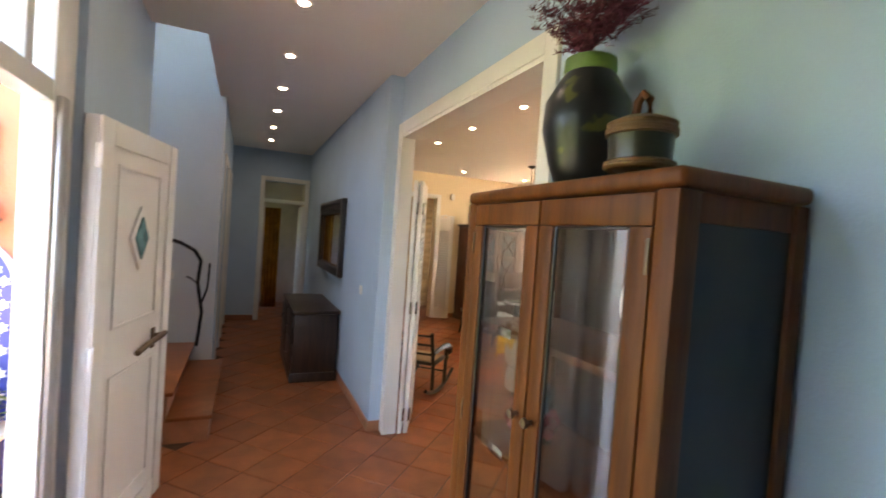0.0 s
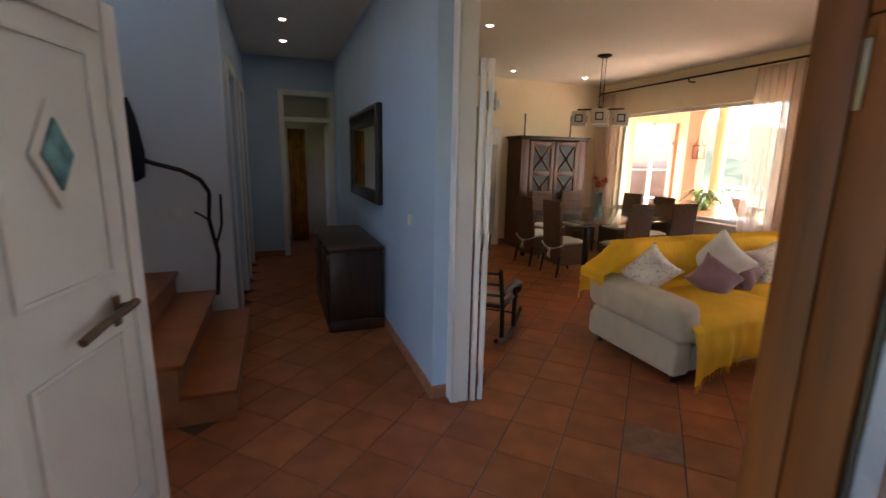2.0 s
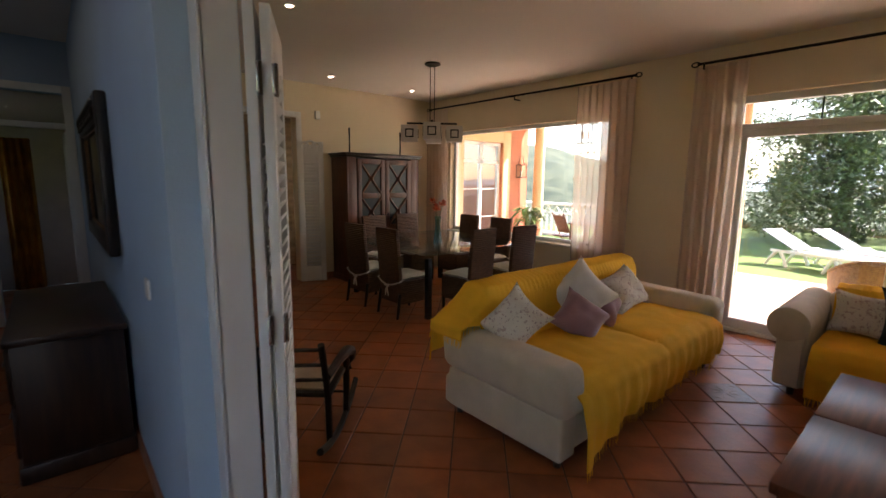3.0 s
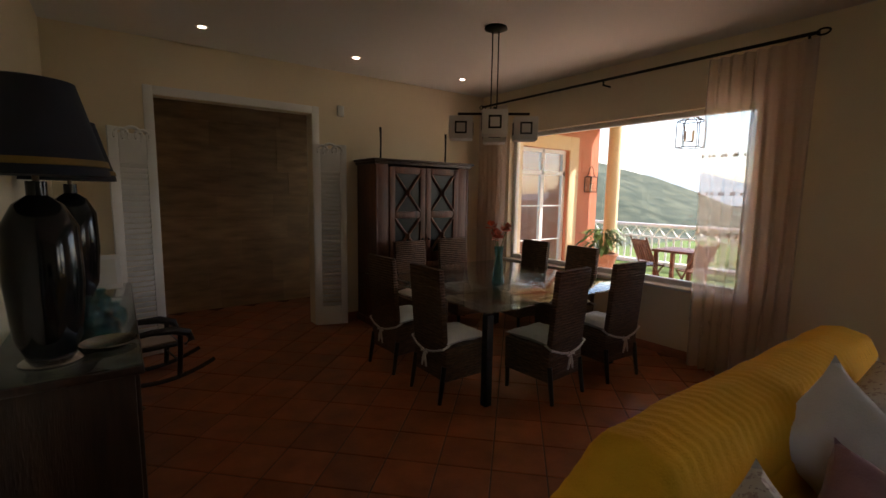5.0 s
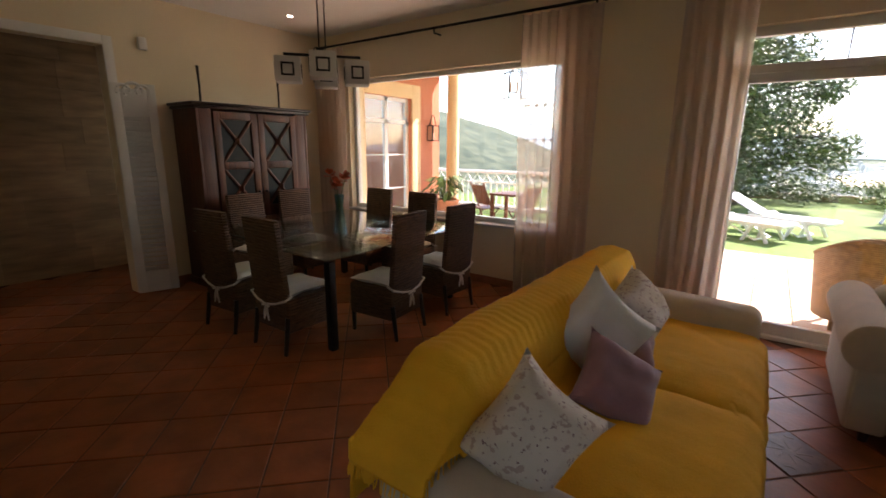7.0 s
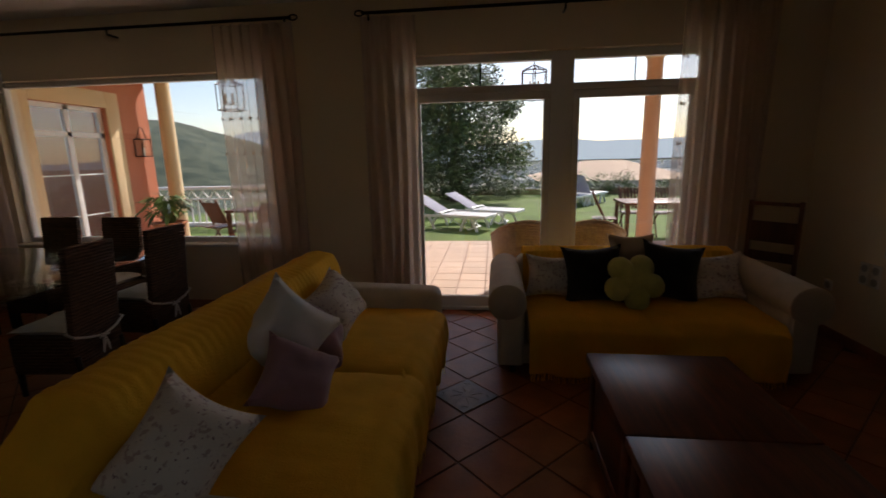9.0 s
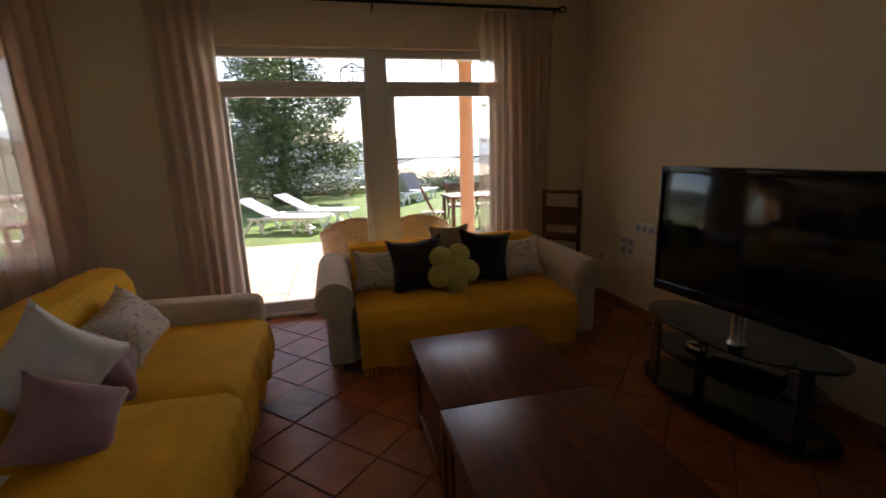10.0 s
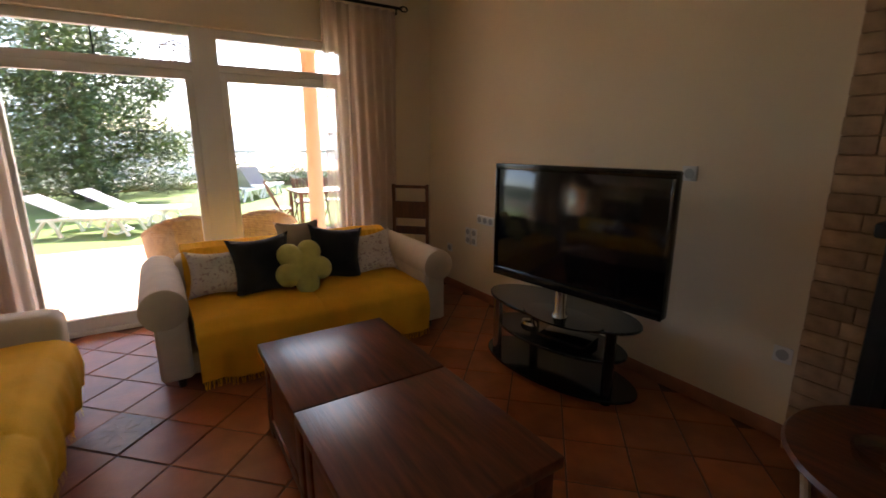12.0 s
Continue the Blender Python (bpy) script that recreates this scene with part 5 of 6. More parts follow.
for k, (x0, x1) in enumerate(((0.165, AW / 2 - 0.004), (AW / 2 + 0.004, AW - 0.165))):
    d = part("door", B(x0, x1, -0.012, 0.024, 0.10, 0.72, 0.006), ARMW, ar)
    for a, b2, c, e in ((x0, x0 + 0.075, 0.72, 1.84), (x1 - 0.075, x1, 0.72, 1.84), (x0 + 0.075, x1 - 0.075, 1.76, 1.84), (x0 + 0.075, x1 - 0.075, 0.72, 0.84), (x0 + 0.075, x1 - 0.075, 1.25, 1.33)):
        part("rail", B(a, b2, -0.012, 0.024, c, e, 0.005), ARMW, d)
    part("pane", B(x0 + 0.07, x1 - 0.07, 0.008, 0.013, 0.84, 1.76), DARKPANE, d)
    for z0, z1 in ((0.84, 1.25), (1.33, 1.76)):
        bm = bmesh.new()
        for s in (0, 1):
            tube(bm, [(x0 + 0.075, -0.002, z1 if s else z0), (x1 - 0.075, -0.002, z0 if s else z1)], 0.017, 6)
        tube(bm, [((x0 + x1) / 2, -0.014, (z0 + z1) / 2 - 0.03), ((x0 + x1) / 2, -0.014, (z0 + z1) / 2 + 0.03)], 0.03, 4)
        part("lattice", bm, ARMW, d)
    part("knob", lathe([(0.006, 0), (0.014, 0.012), (0.004, 0.022)], 12), IRON, d, m=Matrix.Translation((x1 - 0.04 if k == 0 else x0 + 0.04, -0.012, 1.0)) @ pose(0, 0, 0, 90))
for x in (5.34, 6.28):
    one("iron_candle_stand", T([(0, 0, 0), (0, 0, 0.02), (0.004, 0, 0.2), (0, 0, 0.38)], [0.03, 0.012, 0.010, 0.014], 8), IRON, "thin dark iron candle stick on the armoire", "candlestick", pose(x, 9.52, AH + 0.06))
al = thing("alarm_sensor", "small white motion sensor on the cream wall", "sensor", pose(4.93, BY, 2.46))
part("body", B(-0.04, 0.04, -0.05, 0, -0.06, 0.06, 0.015), WHITE, al)


# ---- rocking chairs ----
def rocking_chair():
    """Faces +y."""
    r = thing("rocking_chair", "black bentwood rocking chair with pale woven seat", "chair", None, "rocking chairs")
    for x in (-0.25, 0.25):
        pts = [(x, -0.48 + 1.08 * k / 14, 0.022 + 0.50 * ((k / 14 - 0.50) ** 2)) for k in range(15)]
        part("runner", T(pts, 0.024), BLACKW, r)
        part("front_leg", T([(x, 0.24, 0.03), (x, 0.26, 0.28), (x, 0.27, 0.54)], 0.026), BLACKW, r)
        part("back_post", T([(x * 0.92, -0.18, 0.03), (x * 0.92, -0.20, 0.40), (x * 0.9, -0.25, 0.62), (x * 0.9, -0.31, 0.80)], 0.024), BLACKW, r)
        part("armrest", T([(x * 0.95, -0.23, 0.54), (x * 1.05, 0.0, 0.57), (x * 1.08, 0.20, 0.56), (x * 1.08, 0.34, 0.51), (x * 1.06, 0.37, 0.43), (x * 1.04, 0.30, 0.38)], [0.026, 0.034, 0.044, 0.044, 0.036, 0.026]), BLACKW, r)
    part("seat", B(-0.25, 0.25, -0.20, 0.28, 0.37, 0.41, 0.015), BLACKW, r)
    pad = B(-0.21, 0.21, -0.17, 0.24, 0.41, 0.43, 0.01)
    part("seat_pad", pad, BEIGEC, r, "pale woven seat")
    for z, y in ((0.52, -0.225), (0.64, -0.26), (0.76, -0.295)):
        part("back_slat", T([(-0.22, y, z), (0, y - 0.02, z), (0.22, y, z)], 0.014), BLACKW, r)
    part("stretcher", T([(-0.25, 0.25, 0.2), (0.25, 0.25, 0.2)], 0.011), BLACKW, r)
    return r


r0 = rocking_chair()
r0.matrix_world = pose(2.90, 5.80, 0.0, 0, 0, -42) @ Matrix.Scale(0.82, 4)
copy_thing(r0, pose(2.92, 8.98, 0.0, 0, 0, -80) @ Matrix.Scale(0.92, 4))

# ---- sideboard with lamps ----
sb = thing("sideboard", "dark glass-topped wooden sideboard against the cream wall", "sideboard", pose(2.375, 6.66, 0))
part("body", B(0.0, 0.44, 0.02, 1.78, 0.06, 0.86, 0.008), DARKW, sb)
part("top", B(0.0, 0.47, 0.0, 1.80, 0.86, 0.892, 0.008), DARKW, sb)
part("glass_sheet", B(0.005, 0.465, 0.005, 1.795, 0.8935, 0.90, 0.002), TGLASS, sb)
part("plinth", B(0.0, 0.42, 0.03, 1.77, 0, 0.07), DARKW, sb)
for k in range(3):
    d = part("door", B(0.44, 0.455, 0.05 + 0.57 * k, 0.60 + 0.57 * k, 0.12, 0.82, 0.006), DARKW, sb)
    part("knob", lathe([(0.006, 0), (0.013, 0.012), (0.004, 0.02)], 10), BRONZE, d, m=Matrix.Translation((0.455, 0.55 + 0.57 * k, 0.5)) @ pose(0, 0, 0, 0, 90))


def table_lamp():
    l = thing("table_lamp", "black ceramic table lamp with a navy shade", "lamp", None, "table lamps")
    part("base", lathe([(0.075, 0), (0.085, 0.012), (0.07, 0.03), (0.10, 0.10), (0.115, 0.30), (0.11, 0.50), (0.07, 0.58), (0.03, 0.61), (0.03, 0.66)], 28), BLACK, l)
    part("foot_ring", lathe([(0.09, 0), (0.095, 0.01), (0.075, 0.025)], 28), STEEL, l)
    sh = part("shade", lathe([(0.215, 0.68), (0.212, 0.70), (0.13, 1.00), (0.126, 1.00), (0.205, 0.70)], 36), NAVY, l)
    part("trim", lathe([(0.213, 0.712), (0.2145, 0.714), (0.209, 0.735), (0.206, 0.735)], 36), GOLD, sh, "gold band round the shade")
    part("finial", lathe([(0.01, 0.66), (0.012, 0.72)], 10), BRONZE, l)
    return l


l0 = table_lamp()
l0.matrix_world = pose(2.57, 6.86, 0.90)
copy_thing(l0, pose(2.59, 8.0, 0.90))
for x, y, h in ((2.73, 7.15, 0.10), (2.66, 7.32, 0.14), (2.76, 7.4, 0.09), (2.70, 7.62, 0.12)):
    one("decanter", lathe([(0.045, 0), (0.05, 0.01), (0.045, h * 0.6), (0.02, h * 0.8), (0.025, h), (0.018, h), (0.014, h * 0.8), (0.04, h * 0.55), (0.042, 0.012)], 18), VASEG, "clear glass decanter on the sideboard", "glassware", pose(x, y, 0.90), "glassware")
one("silver_dish", lathe([(0.06, 0), (0.065, 0.005), (0.10, 0.025), (0.095, 0.028), (0.05, 0.008)], 24), STEEL, "silver dish on the sideboard", "dish", pose(2.74, 6.95, 0.90))
pf = thing("picture_frame", "white picture frame leaning on the sideboard", "frame", pose(2.66, 8.22, 0.905, -15, 0, 8))
part("frame", B(-0.14, 0.14, -0.008, 0.008, 0, 0.22, 0.004), WHITE, pf)
part("mount", B(-0.11, 0.11, -0.0105, -0.0085, 0.03, 0.19), PORC, pf)

# ---- patio outside the front door ----
struct("wall_patio", B(-1.55, 0.32, 4.72, 4.89, -0.1, 5.6), SALMON, "salmon rendered wall of the patio")
struct("wall_front_skin", B(0.28, 0.323, 3.74, 4.72, -0.1, 4.0), OCHRE, "pale ochre outer face beside the door")
struct("trim_front_reveal", B(0.30, 0.345, 3.67, 3.74, -0.02, 2.64, 0.006), OCHRE, "pale ochre surround of the front door")
struct("wall_front_skin_south", B(0.28, 0.323, -0.8, 1.60, -0.1, 4.0), SALMON, "salmon outer face of the front wall")
foun = thing("tiled_fountain", "blue and white mosaic arched wall fountain with planter", "fountain", pose(-0.46, 4.72, 0))
def arch(r, z0, zc, y0, y1):
    bm = bmesh.new()
    pts = [(-r, z0)] + [(r * math.cos(math.pi - math.pi * k / 20), zc + r * 0.75 * math.sin(math.pi * k / 20)) for k in range(21)] + [(r, z0)]
    f = bm.faces.new([bm.verts.new((x, y0, z)) for x, z in pts])
    ex = bmesh.ops.extrude_face_region(bm, geom=[f])
    bmesh.ops.translate(bm, verts=[v for v in ex["geom"] if isinstance(v, bmesh.types.BMVert)], vec=(0, y1 - y0, 0))
    return bm
part("back_panel", arch(0.40, 0.2, 1.20, -0.02, 0.0), AZUL, foun)
bm = bmesh.new()
for k in range(34):
    a = math.pi * k / 33
    c = Vector((0.385 * math.cos(a), -0.024, 1.20 + 0.29 * math.sin(a)))
    box(bm, -0.015, 0.015, -0.006, 0.004, -0.014, 0.014, 0, Matrix.Translation(c) @ pose(0, 0, 0, 0, 90 - math.degrees(a)))
part("rim_chips", bm, MOSW, foun)
def star_bm():
    bm = bmesh.new()
    pts = [((0.036 if k % 2 else 0.020) * math.cos(math.pi * k / 6), (0.036 if k % 2 else 0.020) * math.sin(math.pi * k / 6)) for k in range(12)]
    bm.faces.new([bm.verts.new((x, -0.003, z)) for x, z in pts])
    return bm
st0 = None
def star(x, y, z):
    global st0
    if st0 is None:
        st0 = part("mosaic_star", star_bm(), MOSW, foun, m=Matrix.Translation((x, y, z)))
    else:
        s = new("mosaic_star", st0.data)
        s.parent = foun
        s.matrix_local = Matrix.Translation((x, y, z))
for i in range(-6, 7):
    for j in range(17):
        x, z = 0.074 * i + (0.037 if j % 2 else 0), 0.34 + 0.066 * j
        if abs(x) < 0.35 and (z < 1.20 or (x / 0.35) ** 2 + ((z - 1.20) / 0.25) ** 2 < 1):
            star(x, -0.0205, z)
part("planter_box", B(-0.95, 0.42, -0.30, -0.021, 0, 0.37, 0.004), AZUL, foun)
part("planter_rim", B(-0.97, 0.44, -0.315, -0.02, 0.371, 0.40, 0.006), MOSW, foun, "white planter rim")
for i in range(-13, 7):
    for j in range(5):
        x = 0.074 * i + (0.037 if j % 2 else 0)
        if -0.92 < x < 0.39:
            star(x, -0.3005, 0.05 + 0.066 * j)
def leafy(name, label, m, n, size, spread, height, seed, material=LEAF, pot=None, narrow=0.42):
    p = thing(name, label, "plant", m, "potted plants")
    rnd = random.Random(seed)
    bm = bmesh.new()
    for k in range(n):
        a, r = rnd.uniform(0, 6.28), spread * rnd.random() ** 0.5
        z = height * rnd.uniform(0.35, 1)
        base = Vector((r * math.cos(a), r * math.sin(a) * 0.8, z))
        tube(bm, [(0.2 * base.x, 0.2 * base.y, 0), base * 0.7, base], 0.004, 4, False)
        d = Vector((math.cos(a + rnd.uniform(-.5, .5)), math.sin(a + rnd.uniform(-.5, .5)), rnd.uniform(-0.5, 0.6))).normalized()
        s = d.cross(Vector((0, 0, 1))).normalized()
        L = size * rnd.uniform(0.7, 1.2)
        def f(u, v):
            w = narrow * L * math.sin(math.pi * min(1, u * 0.93 + 0.04)) ** 0.8
            return base + d * (L * u) + s * (w * (v - 0.5)) + Vector((0, 0, -0.35 * L * u * u + 0.12 * w * abs(v - 0.5)))
        grid(bm, f, 5, 2)
    part("leaves", bm, material, p)
    if pot:
        part("pot", lathe([(pot * 0.7, -pot * 1.3), (pot, -0.01), (pot * 1.08, -0.01), (pot * 1.08, 0.02), (pot * 0.9, 0.02), (pot * 0.9, -0.02)], 20), SKIRT if pot > 0.12 else POTD, p)
    return p
leafy("potted_plant", "broad-leaved green plant in the tiled planter", pose(-0.40, 4.55, 0.40), 40, 0.20, 0.22, 0.36, 5, narrow=0.6)
leafy("potted_plant", "broad-leaved green plant in the tiled planter", pose(-0.16, 4.55, 0.44), 30, 0.13, 0.11, 0.16, 6, pot=0.09, narrow=0.25)
leafy("potted_plant", "spiky small plant in the tiled planter", pose(-0.95, 4.55, 0.40), 18, 0.2, 0.15, 0.15, 7, narrow=0.12)
bl = thing("wall_bell", "bronze hanging bell on a wall bracket", "bell", pose(-0.21, 4.72, 1.54))
part("bell", lathe([(0.085, 0), (0.088, 0.008), (0.07, 0.03), (0.055, 0.10), (0.03, 0.13), (0.01, 0.135)], 24, at=(0, -0.10, 0)), BRONZE, bl)
part("bracket", T([(0, 0, 0.26), (0, -0.06, 0.27), (0, -0.10, 0.24), (0, -0.10, 0.13)], 0.012), WHITE, bl)
part("rope", T([(0, -0.10, 0.0), (0.003, -0.10, -0.25), (0, -0.10, -0.36)], 0.006, 6), WHITEC, bl)
def wall_lantern(m, label):
    w = thing("wall_lantern", label, "lantern", m, "lanterns")
    bm = bmesh.new()
    for x in (-0.10, 0.10):
        for y in (-0.14, -0.01):
            tube(bm, [(x, y, 0), (x, y, 0.28)], 0.008, 5)
    for z in (0, 0.28):
        tube(bm, [(-0.10, -0.14, z), (0.10, -0.14, z), (0.10, -0.01, z), (-0.10, -0.01, z), (-0.10, -0.14, z)], 0.008, 5)
    tube(bm, [(-0.12, -0.07, 0.28), (-0.08, -0.07, 0.34), (-0.05, -0.07, 0.44), (0, -0.07, 0.48), (0.05, -0.07, 0.44), (0.08, -0.07, 0.34), (0.12, -0.07, 0.28)], 0.008, 5)
    part("cage", bm, IRON, w)
    part("glass", B(-0.095, 0.095, -0.135, -0.015, 0.01, 0.27), GLASS, w)
    part("candle", lathe([(0.02, 0), (0.02, 0.14)], 10, at=(0, -0.07, 0.0)), PORC, w)
    return w
wall_lantern(pose(-0.29, 4.72, 1.80), "black iron wall lantern with clear glass")

# ---- garden side ----
def column(x, y):
    c = thing("porch_column", "round salmon porch column with a plain base", "column", pose(x, y, -0.1), "porch columns")
    part("shaft", lathe([(0.125, 0.12), (0.115, 3.0)], 28), OCHRE if y > 9 else COLM, c)
    part("base", lathe([(0.17, 0), (0.17, 0.08), (0.14, 0.12)], 28), OCHRE, c)
    part("capital", lathe([(0.12, 2.98), (0.16, 3.05), (0.16, 3.12)], 28), OCHRE, c)
for x, y in ((10.4, 1.70), (10.4, 5.78), (10.4, 9.80)):
    column(x, y)
struct("roof_porch", B(WX1, 10.58, 0.0, 10.1, 3.02, 3.12), OCHRE, "porch roof over the terrace")
wing = wall_with("wall_wing", "y", 10.08, 10.3, WX1, 10.32, -0.1, 3.4, [(8.25, 9.45, -0.1, 2.35)], SALMON, "salmon wall of the wing with a garden door")
casing("trim_wing", "y", 10.08, -1, 8.25, 9.45, 2.35, 0.24, 0.03, "pale ochre surround of the wing door").data.materials[0] = OCHRE
wd = struct("window_3", B(8.25, 9.45, 10.15, 10.21, 1.90, 1.97), WHITEPVC, "white glazed double door of the wing")
for x in (8.25, 8.81, 9.37):
    part("stile", B(x, x + 0.08, 10.15, 10.21, -0.09, 2.35, 0.004), WHITEPVC, wd)
part("head", B(8.33, 9.37, 10.15, 10.21, 2.28, 2.35), WHITEPVC, wd)
for x0, x1 in ((8.33, 8.81), (8.89, 9.37)):
    part("pane", B(x0, x1, 10.175, 10.182, -0.09, 2.28), GLASS, wd)
    for z in (0.25, 0.75, 1.35):
        part("bar", B(x0, x1, 10.168, 10.19, z, z + 0.02), WHITEPVC, wd)
struct("wall_wing_outer", B(10.2, 10.32, 10.3, 12.2, -0.1, 3.4), SALMON, "outer wall of the wing")
struct("ceiling_wing", B(WX1, 10.32, 10.1, 12.3, 3.4, 3.5), CEIL, "ceiling of the wing")
wall_lantern(pose(10.02, 10.08, 1.62), "black iron lantern on the salmon wing wall")
leafy("potted_plant", "bushy variegated plant in a terracotta pot on the terrace", pose(9.55, 9.35, 0.55), 90, 0.22, 0.34, 0.45, 15, LEAF, 0.24, 0.3)
one("plant_plinth", B(-0.2, 0.2, -0.2, 0.2, -0.1, 0.24, 0.01), SALMON, "salmon masonry plinth under the plant pot", "plinth", pose(9.55, 9.35, 0))


def hanging_lantern(m):
    w = thing("hanging_lantern", "black iron hanging lantern under the porch roof", "lantern", m, "hanging lanterns")
    bm = bmesh.new()
    n = 6
    P = [(0.17 * math.cos(2 * math.pi * k / n), 0.17 * math.sin(2 * math.pi * k / n)) for k in range(n)]
    for k in range(n):
        x, y = P[k]
        u, v = P[(k + 1) % n]
        tube(bm, [(x, y, -0.72), (x, y, -0.38)], 0.007, 5)
        tube(bm, [(x, y, -0.38), (u, v, -0.38)], 0.007, 5)
        tube(bm, [(x, y, -0.72), (u, v, -0.72)], 0.007, 5)
        tube(bm, [(x, y, -0.38), (0, 0, -0.30)], 0.006, 5)
    tube(bm, [(0, 0, -0.31), (0, 0, 0.10)], 0.006, 5)
    part("cage", bm, IRON, w)
    for k in range(3):
        a = 2.1 * k
        part("candle", lathe([(0.014, -0.64), (0.014, -0.50)], 8, at=(0.06 * math.cos(a), 0.06 * math.sin(a), 0)), PORC, w)
    part("candle_ring", T([(0.06 * math.cos(2.1 * k), 0.06 * math.sin(2.1 * k), -0.64) for k in range(4)], 0.006, 5), IRON, w)
    return w
hanging_lantern(pose(9.0, 7.75, 2.92))
hanging_lantern(pose(9.0, 3.62, 2.92))


def lounger(m, raised=27):
    """Head towards +y; splayed legs, a sling bed and a raised back."""
    s = thing("sun_lounger", "white plastic sun lounger with grey sling on lawn", "lounger", m, "sun loungers")
    for x in (-0.33, 0.29):
        part("side_rail", B(x, x + 0.04, -0.98, 0.30, 0.28, 0.35, 0.012), PLASTIC, s)
    part("foot_rail", B(-0.289, 0.289, -0.98, -0.92, 0.285, 0.345, 0.012), PLASTIC, s)
    part("sling", B(-0.288, 0.288, -0.918, 0.16, 0.325, 0.34, 0.004), PLASTIC, s)
    bk = part("backrest", molding(bmesh.new(), -0.32, 0.32, 0.0, 0.82, 0.045), PLASTIC, s, m=pose(0, 0.17, 0.345, raised) @ pose(0, 0, 0, 0, -90) @ pose(0, 0, 0, 90))
    part("back_sling", B(-0.275, 0.275, 0.03, 0.79, -0.004, 0.008, 0.003), SLING, s, "grey sling", m=pose(0, 0.17, 0.345, raised))
    for x in (-0.31, 0.31):
        for y, o in ((-0.62, -0.16), (-0.52, 0.14), (0.42, -0.14), (0.50, 0.20)):
            part("leg", T([(x, y, 0.30), (x, y + 0.6 * o, 0.14), (x, y + o, 0)], [0.038, 0.03, 0.034], 8), PLASTIC, s)
        part("stay", B(x - 0.02, x + 0.02, 0.30, 0.62, 0.28, 0.335, 0.01), PLASTIC, s)
    return s
k0 = lounger(pose(12.95, 5.08, -0.1, 0, 0, -23))
copy_thing(k0, pose(13.80, 4.42, -0.1, 0, 0, -24))
k1 = lounger(pose(17.0, 1.75, -0.1, 0, 0, 50), 48)
copy_thing(k1, pose(17.8, 1.2, -0.1, 0, 0, 53))


def garden_chair(m):
    c = thing("garden_chair", "dark slatted wooden folding garden chair", "chair", m, "garden chairs")
    for x in (-0.2, 0.2):
        part("side_frame", T([(x, 0.22, 0), (x, -0.22, 0.95)], 0.016, 6), ARMW, c)
        part("leg", T([(x, -0.25, 0), (x, 0.20, 0.46)], 0.016, 6), ARMW, c)
    for k in range(5):
        part("seat_slat", B(-0.2, 0.2, -0.20 + 0.085 * k, -0.13 + 0.085 * k, 0.44, 0.46), ARMW, c)
    for k in range(6):
        part("back_slat", B(-0.18 + 0.064 * k, -0.14 + 0.064 * k, -0.012, 0.012, 0, 0.42), ARMW, c, m=pose(0, -0.04, 0.52, 25))
    return c
def garden_table(m, w, d):
    t = thing("garden_table", "dark wooden garden table on the terrace", "table", m, "garden tables")
    part("top", B(-w, w, -d, d, 0.70, 0.74, 0.008), ARMW, t)
    for x in (-w + 0.06, w - 0.06):
        for y in (-d + 0.06, d - 0.06):
            part("leg", B(x - 0.03, x + 0.03, y - 0.03, y + 0.03, 0, 0.70), ARMW, t)
garden_table(pose(11.40, 1.25, -0.1), 0.42, 0.60)
g0 = garden_chair(pose(11.2, 2.15, -0.1, 0, 0, 170))
for x, y, r in ((10.35, 1.05, -90), (12.0, 1.45, 90), (11.9, 0.85, 90), (10.45, 9.05, 250), (10.35, 8.15, -20)):
    copy_thing(g0, pose(x, y, -0.1, 0, 0, r))
garden_table(pose(10.75, 8.60, -0.1), 0.35, 0.35)


def wicker_chair(m):
    c = thing("wicker_armchair", "honey wicker tub armchair on the terrace", "chair", m, "wicker armchairs")
    def shell(u, v):
        a = math.pi * (-0.15 + 1.3 * u)
        r = 0.30 + 0.05 * v
        return Vector((r * math.cos(a), -r * math.sin(a), 0.10 + (0.52 + 0.22 * math.sin(math.pi * min(max(u, 0), 1)) ** 2) * v))
    o = part("shell", grid(bmesh.new(), shell, 30, 10), WICKER, c)
    thick(o, 0.03)
    rim = [shell(k / 30, 1) for k in range(31)]
    part("rim", T(rim, 0.022), WICKER, c)
    part("seat", lathe([(0.29, 0.34), (0.30, 0.36), (0.29, 0.42), (0.05, 0.43)], 24), WICKER, c)
    for a in (0.8, 2.3, 3.9, 5.4):
        part("leg", T([(0.26 * math.cos(a), 0.26 * math.sin(a), 0), (0.27 * math.cos(a), 0.27 * math.sin(a), 0.36)], 0.022), WICKER, c)
    return c
w0 = wicker_chair(pose(8.0, 3.80, -0.03, 0, 0, -85))
copy_thing(w0, pose(8.0, 3.04, -0.03, 0, 0, -98))

# balustrade at the terrace edge
bal = thing("balustrade", "white masonry and iron balustrade round the terrace", "railing", pose(13.4, 8.0, -0.1))
part("coping", B(-0.08, 0.08, 0, 9.0, 0.92, 1.0, 0.01), PLASTIC, bal)
part("kerb", B(-0.08, 0.08, 0, 9.0, 0, 0.10, 0.01), PLASTIC, bal)
part("mid_rail", B(-0.03, 0.03, 0, 9.0, 0.66, 0.70), PLASTIC, bal)
bb = T([(0, 0, 0.10), (0, 0, 0.66)], 0.022, 6)
first = part("baluster", bb, PLASTIC, bal, m=Matrix.Translation((0, 0.1, 0)))
for k in range(1, 50):
    o = new("baluster", first.data)
    o.parent = bal
    o.matrix_local = Matrix.Translation((0, 0.1 + 0.18 * k, 0))
bm = bmesh.new()
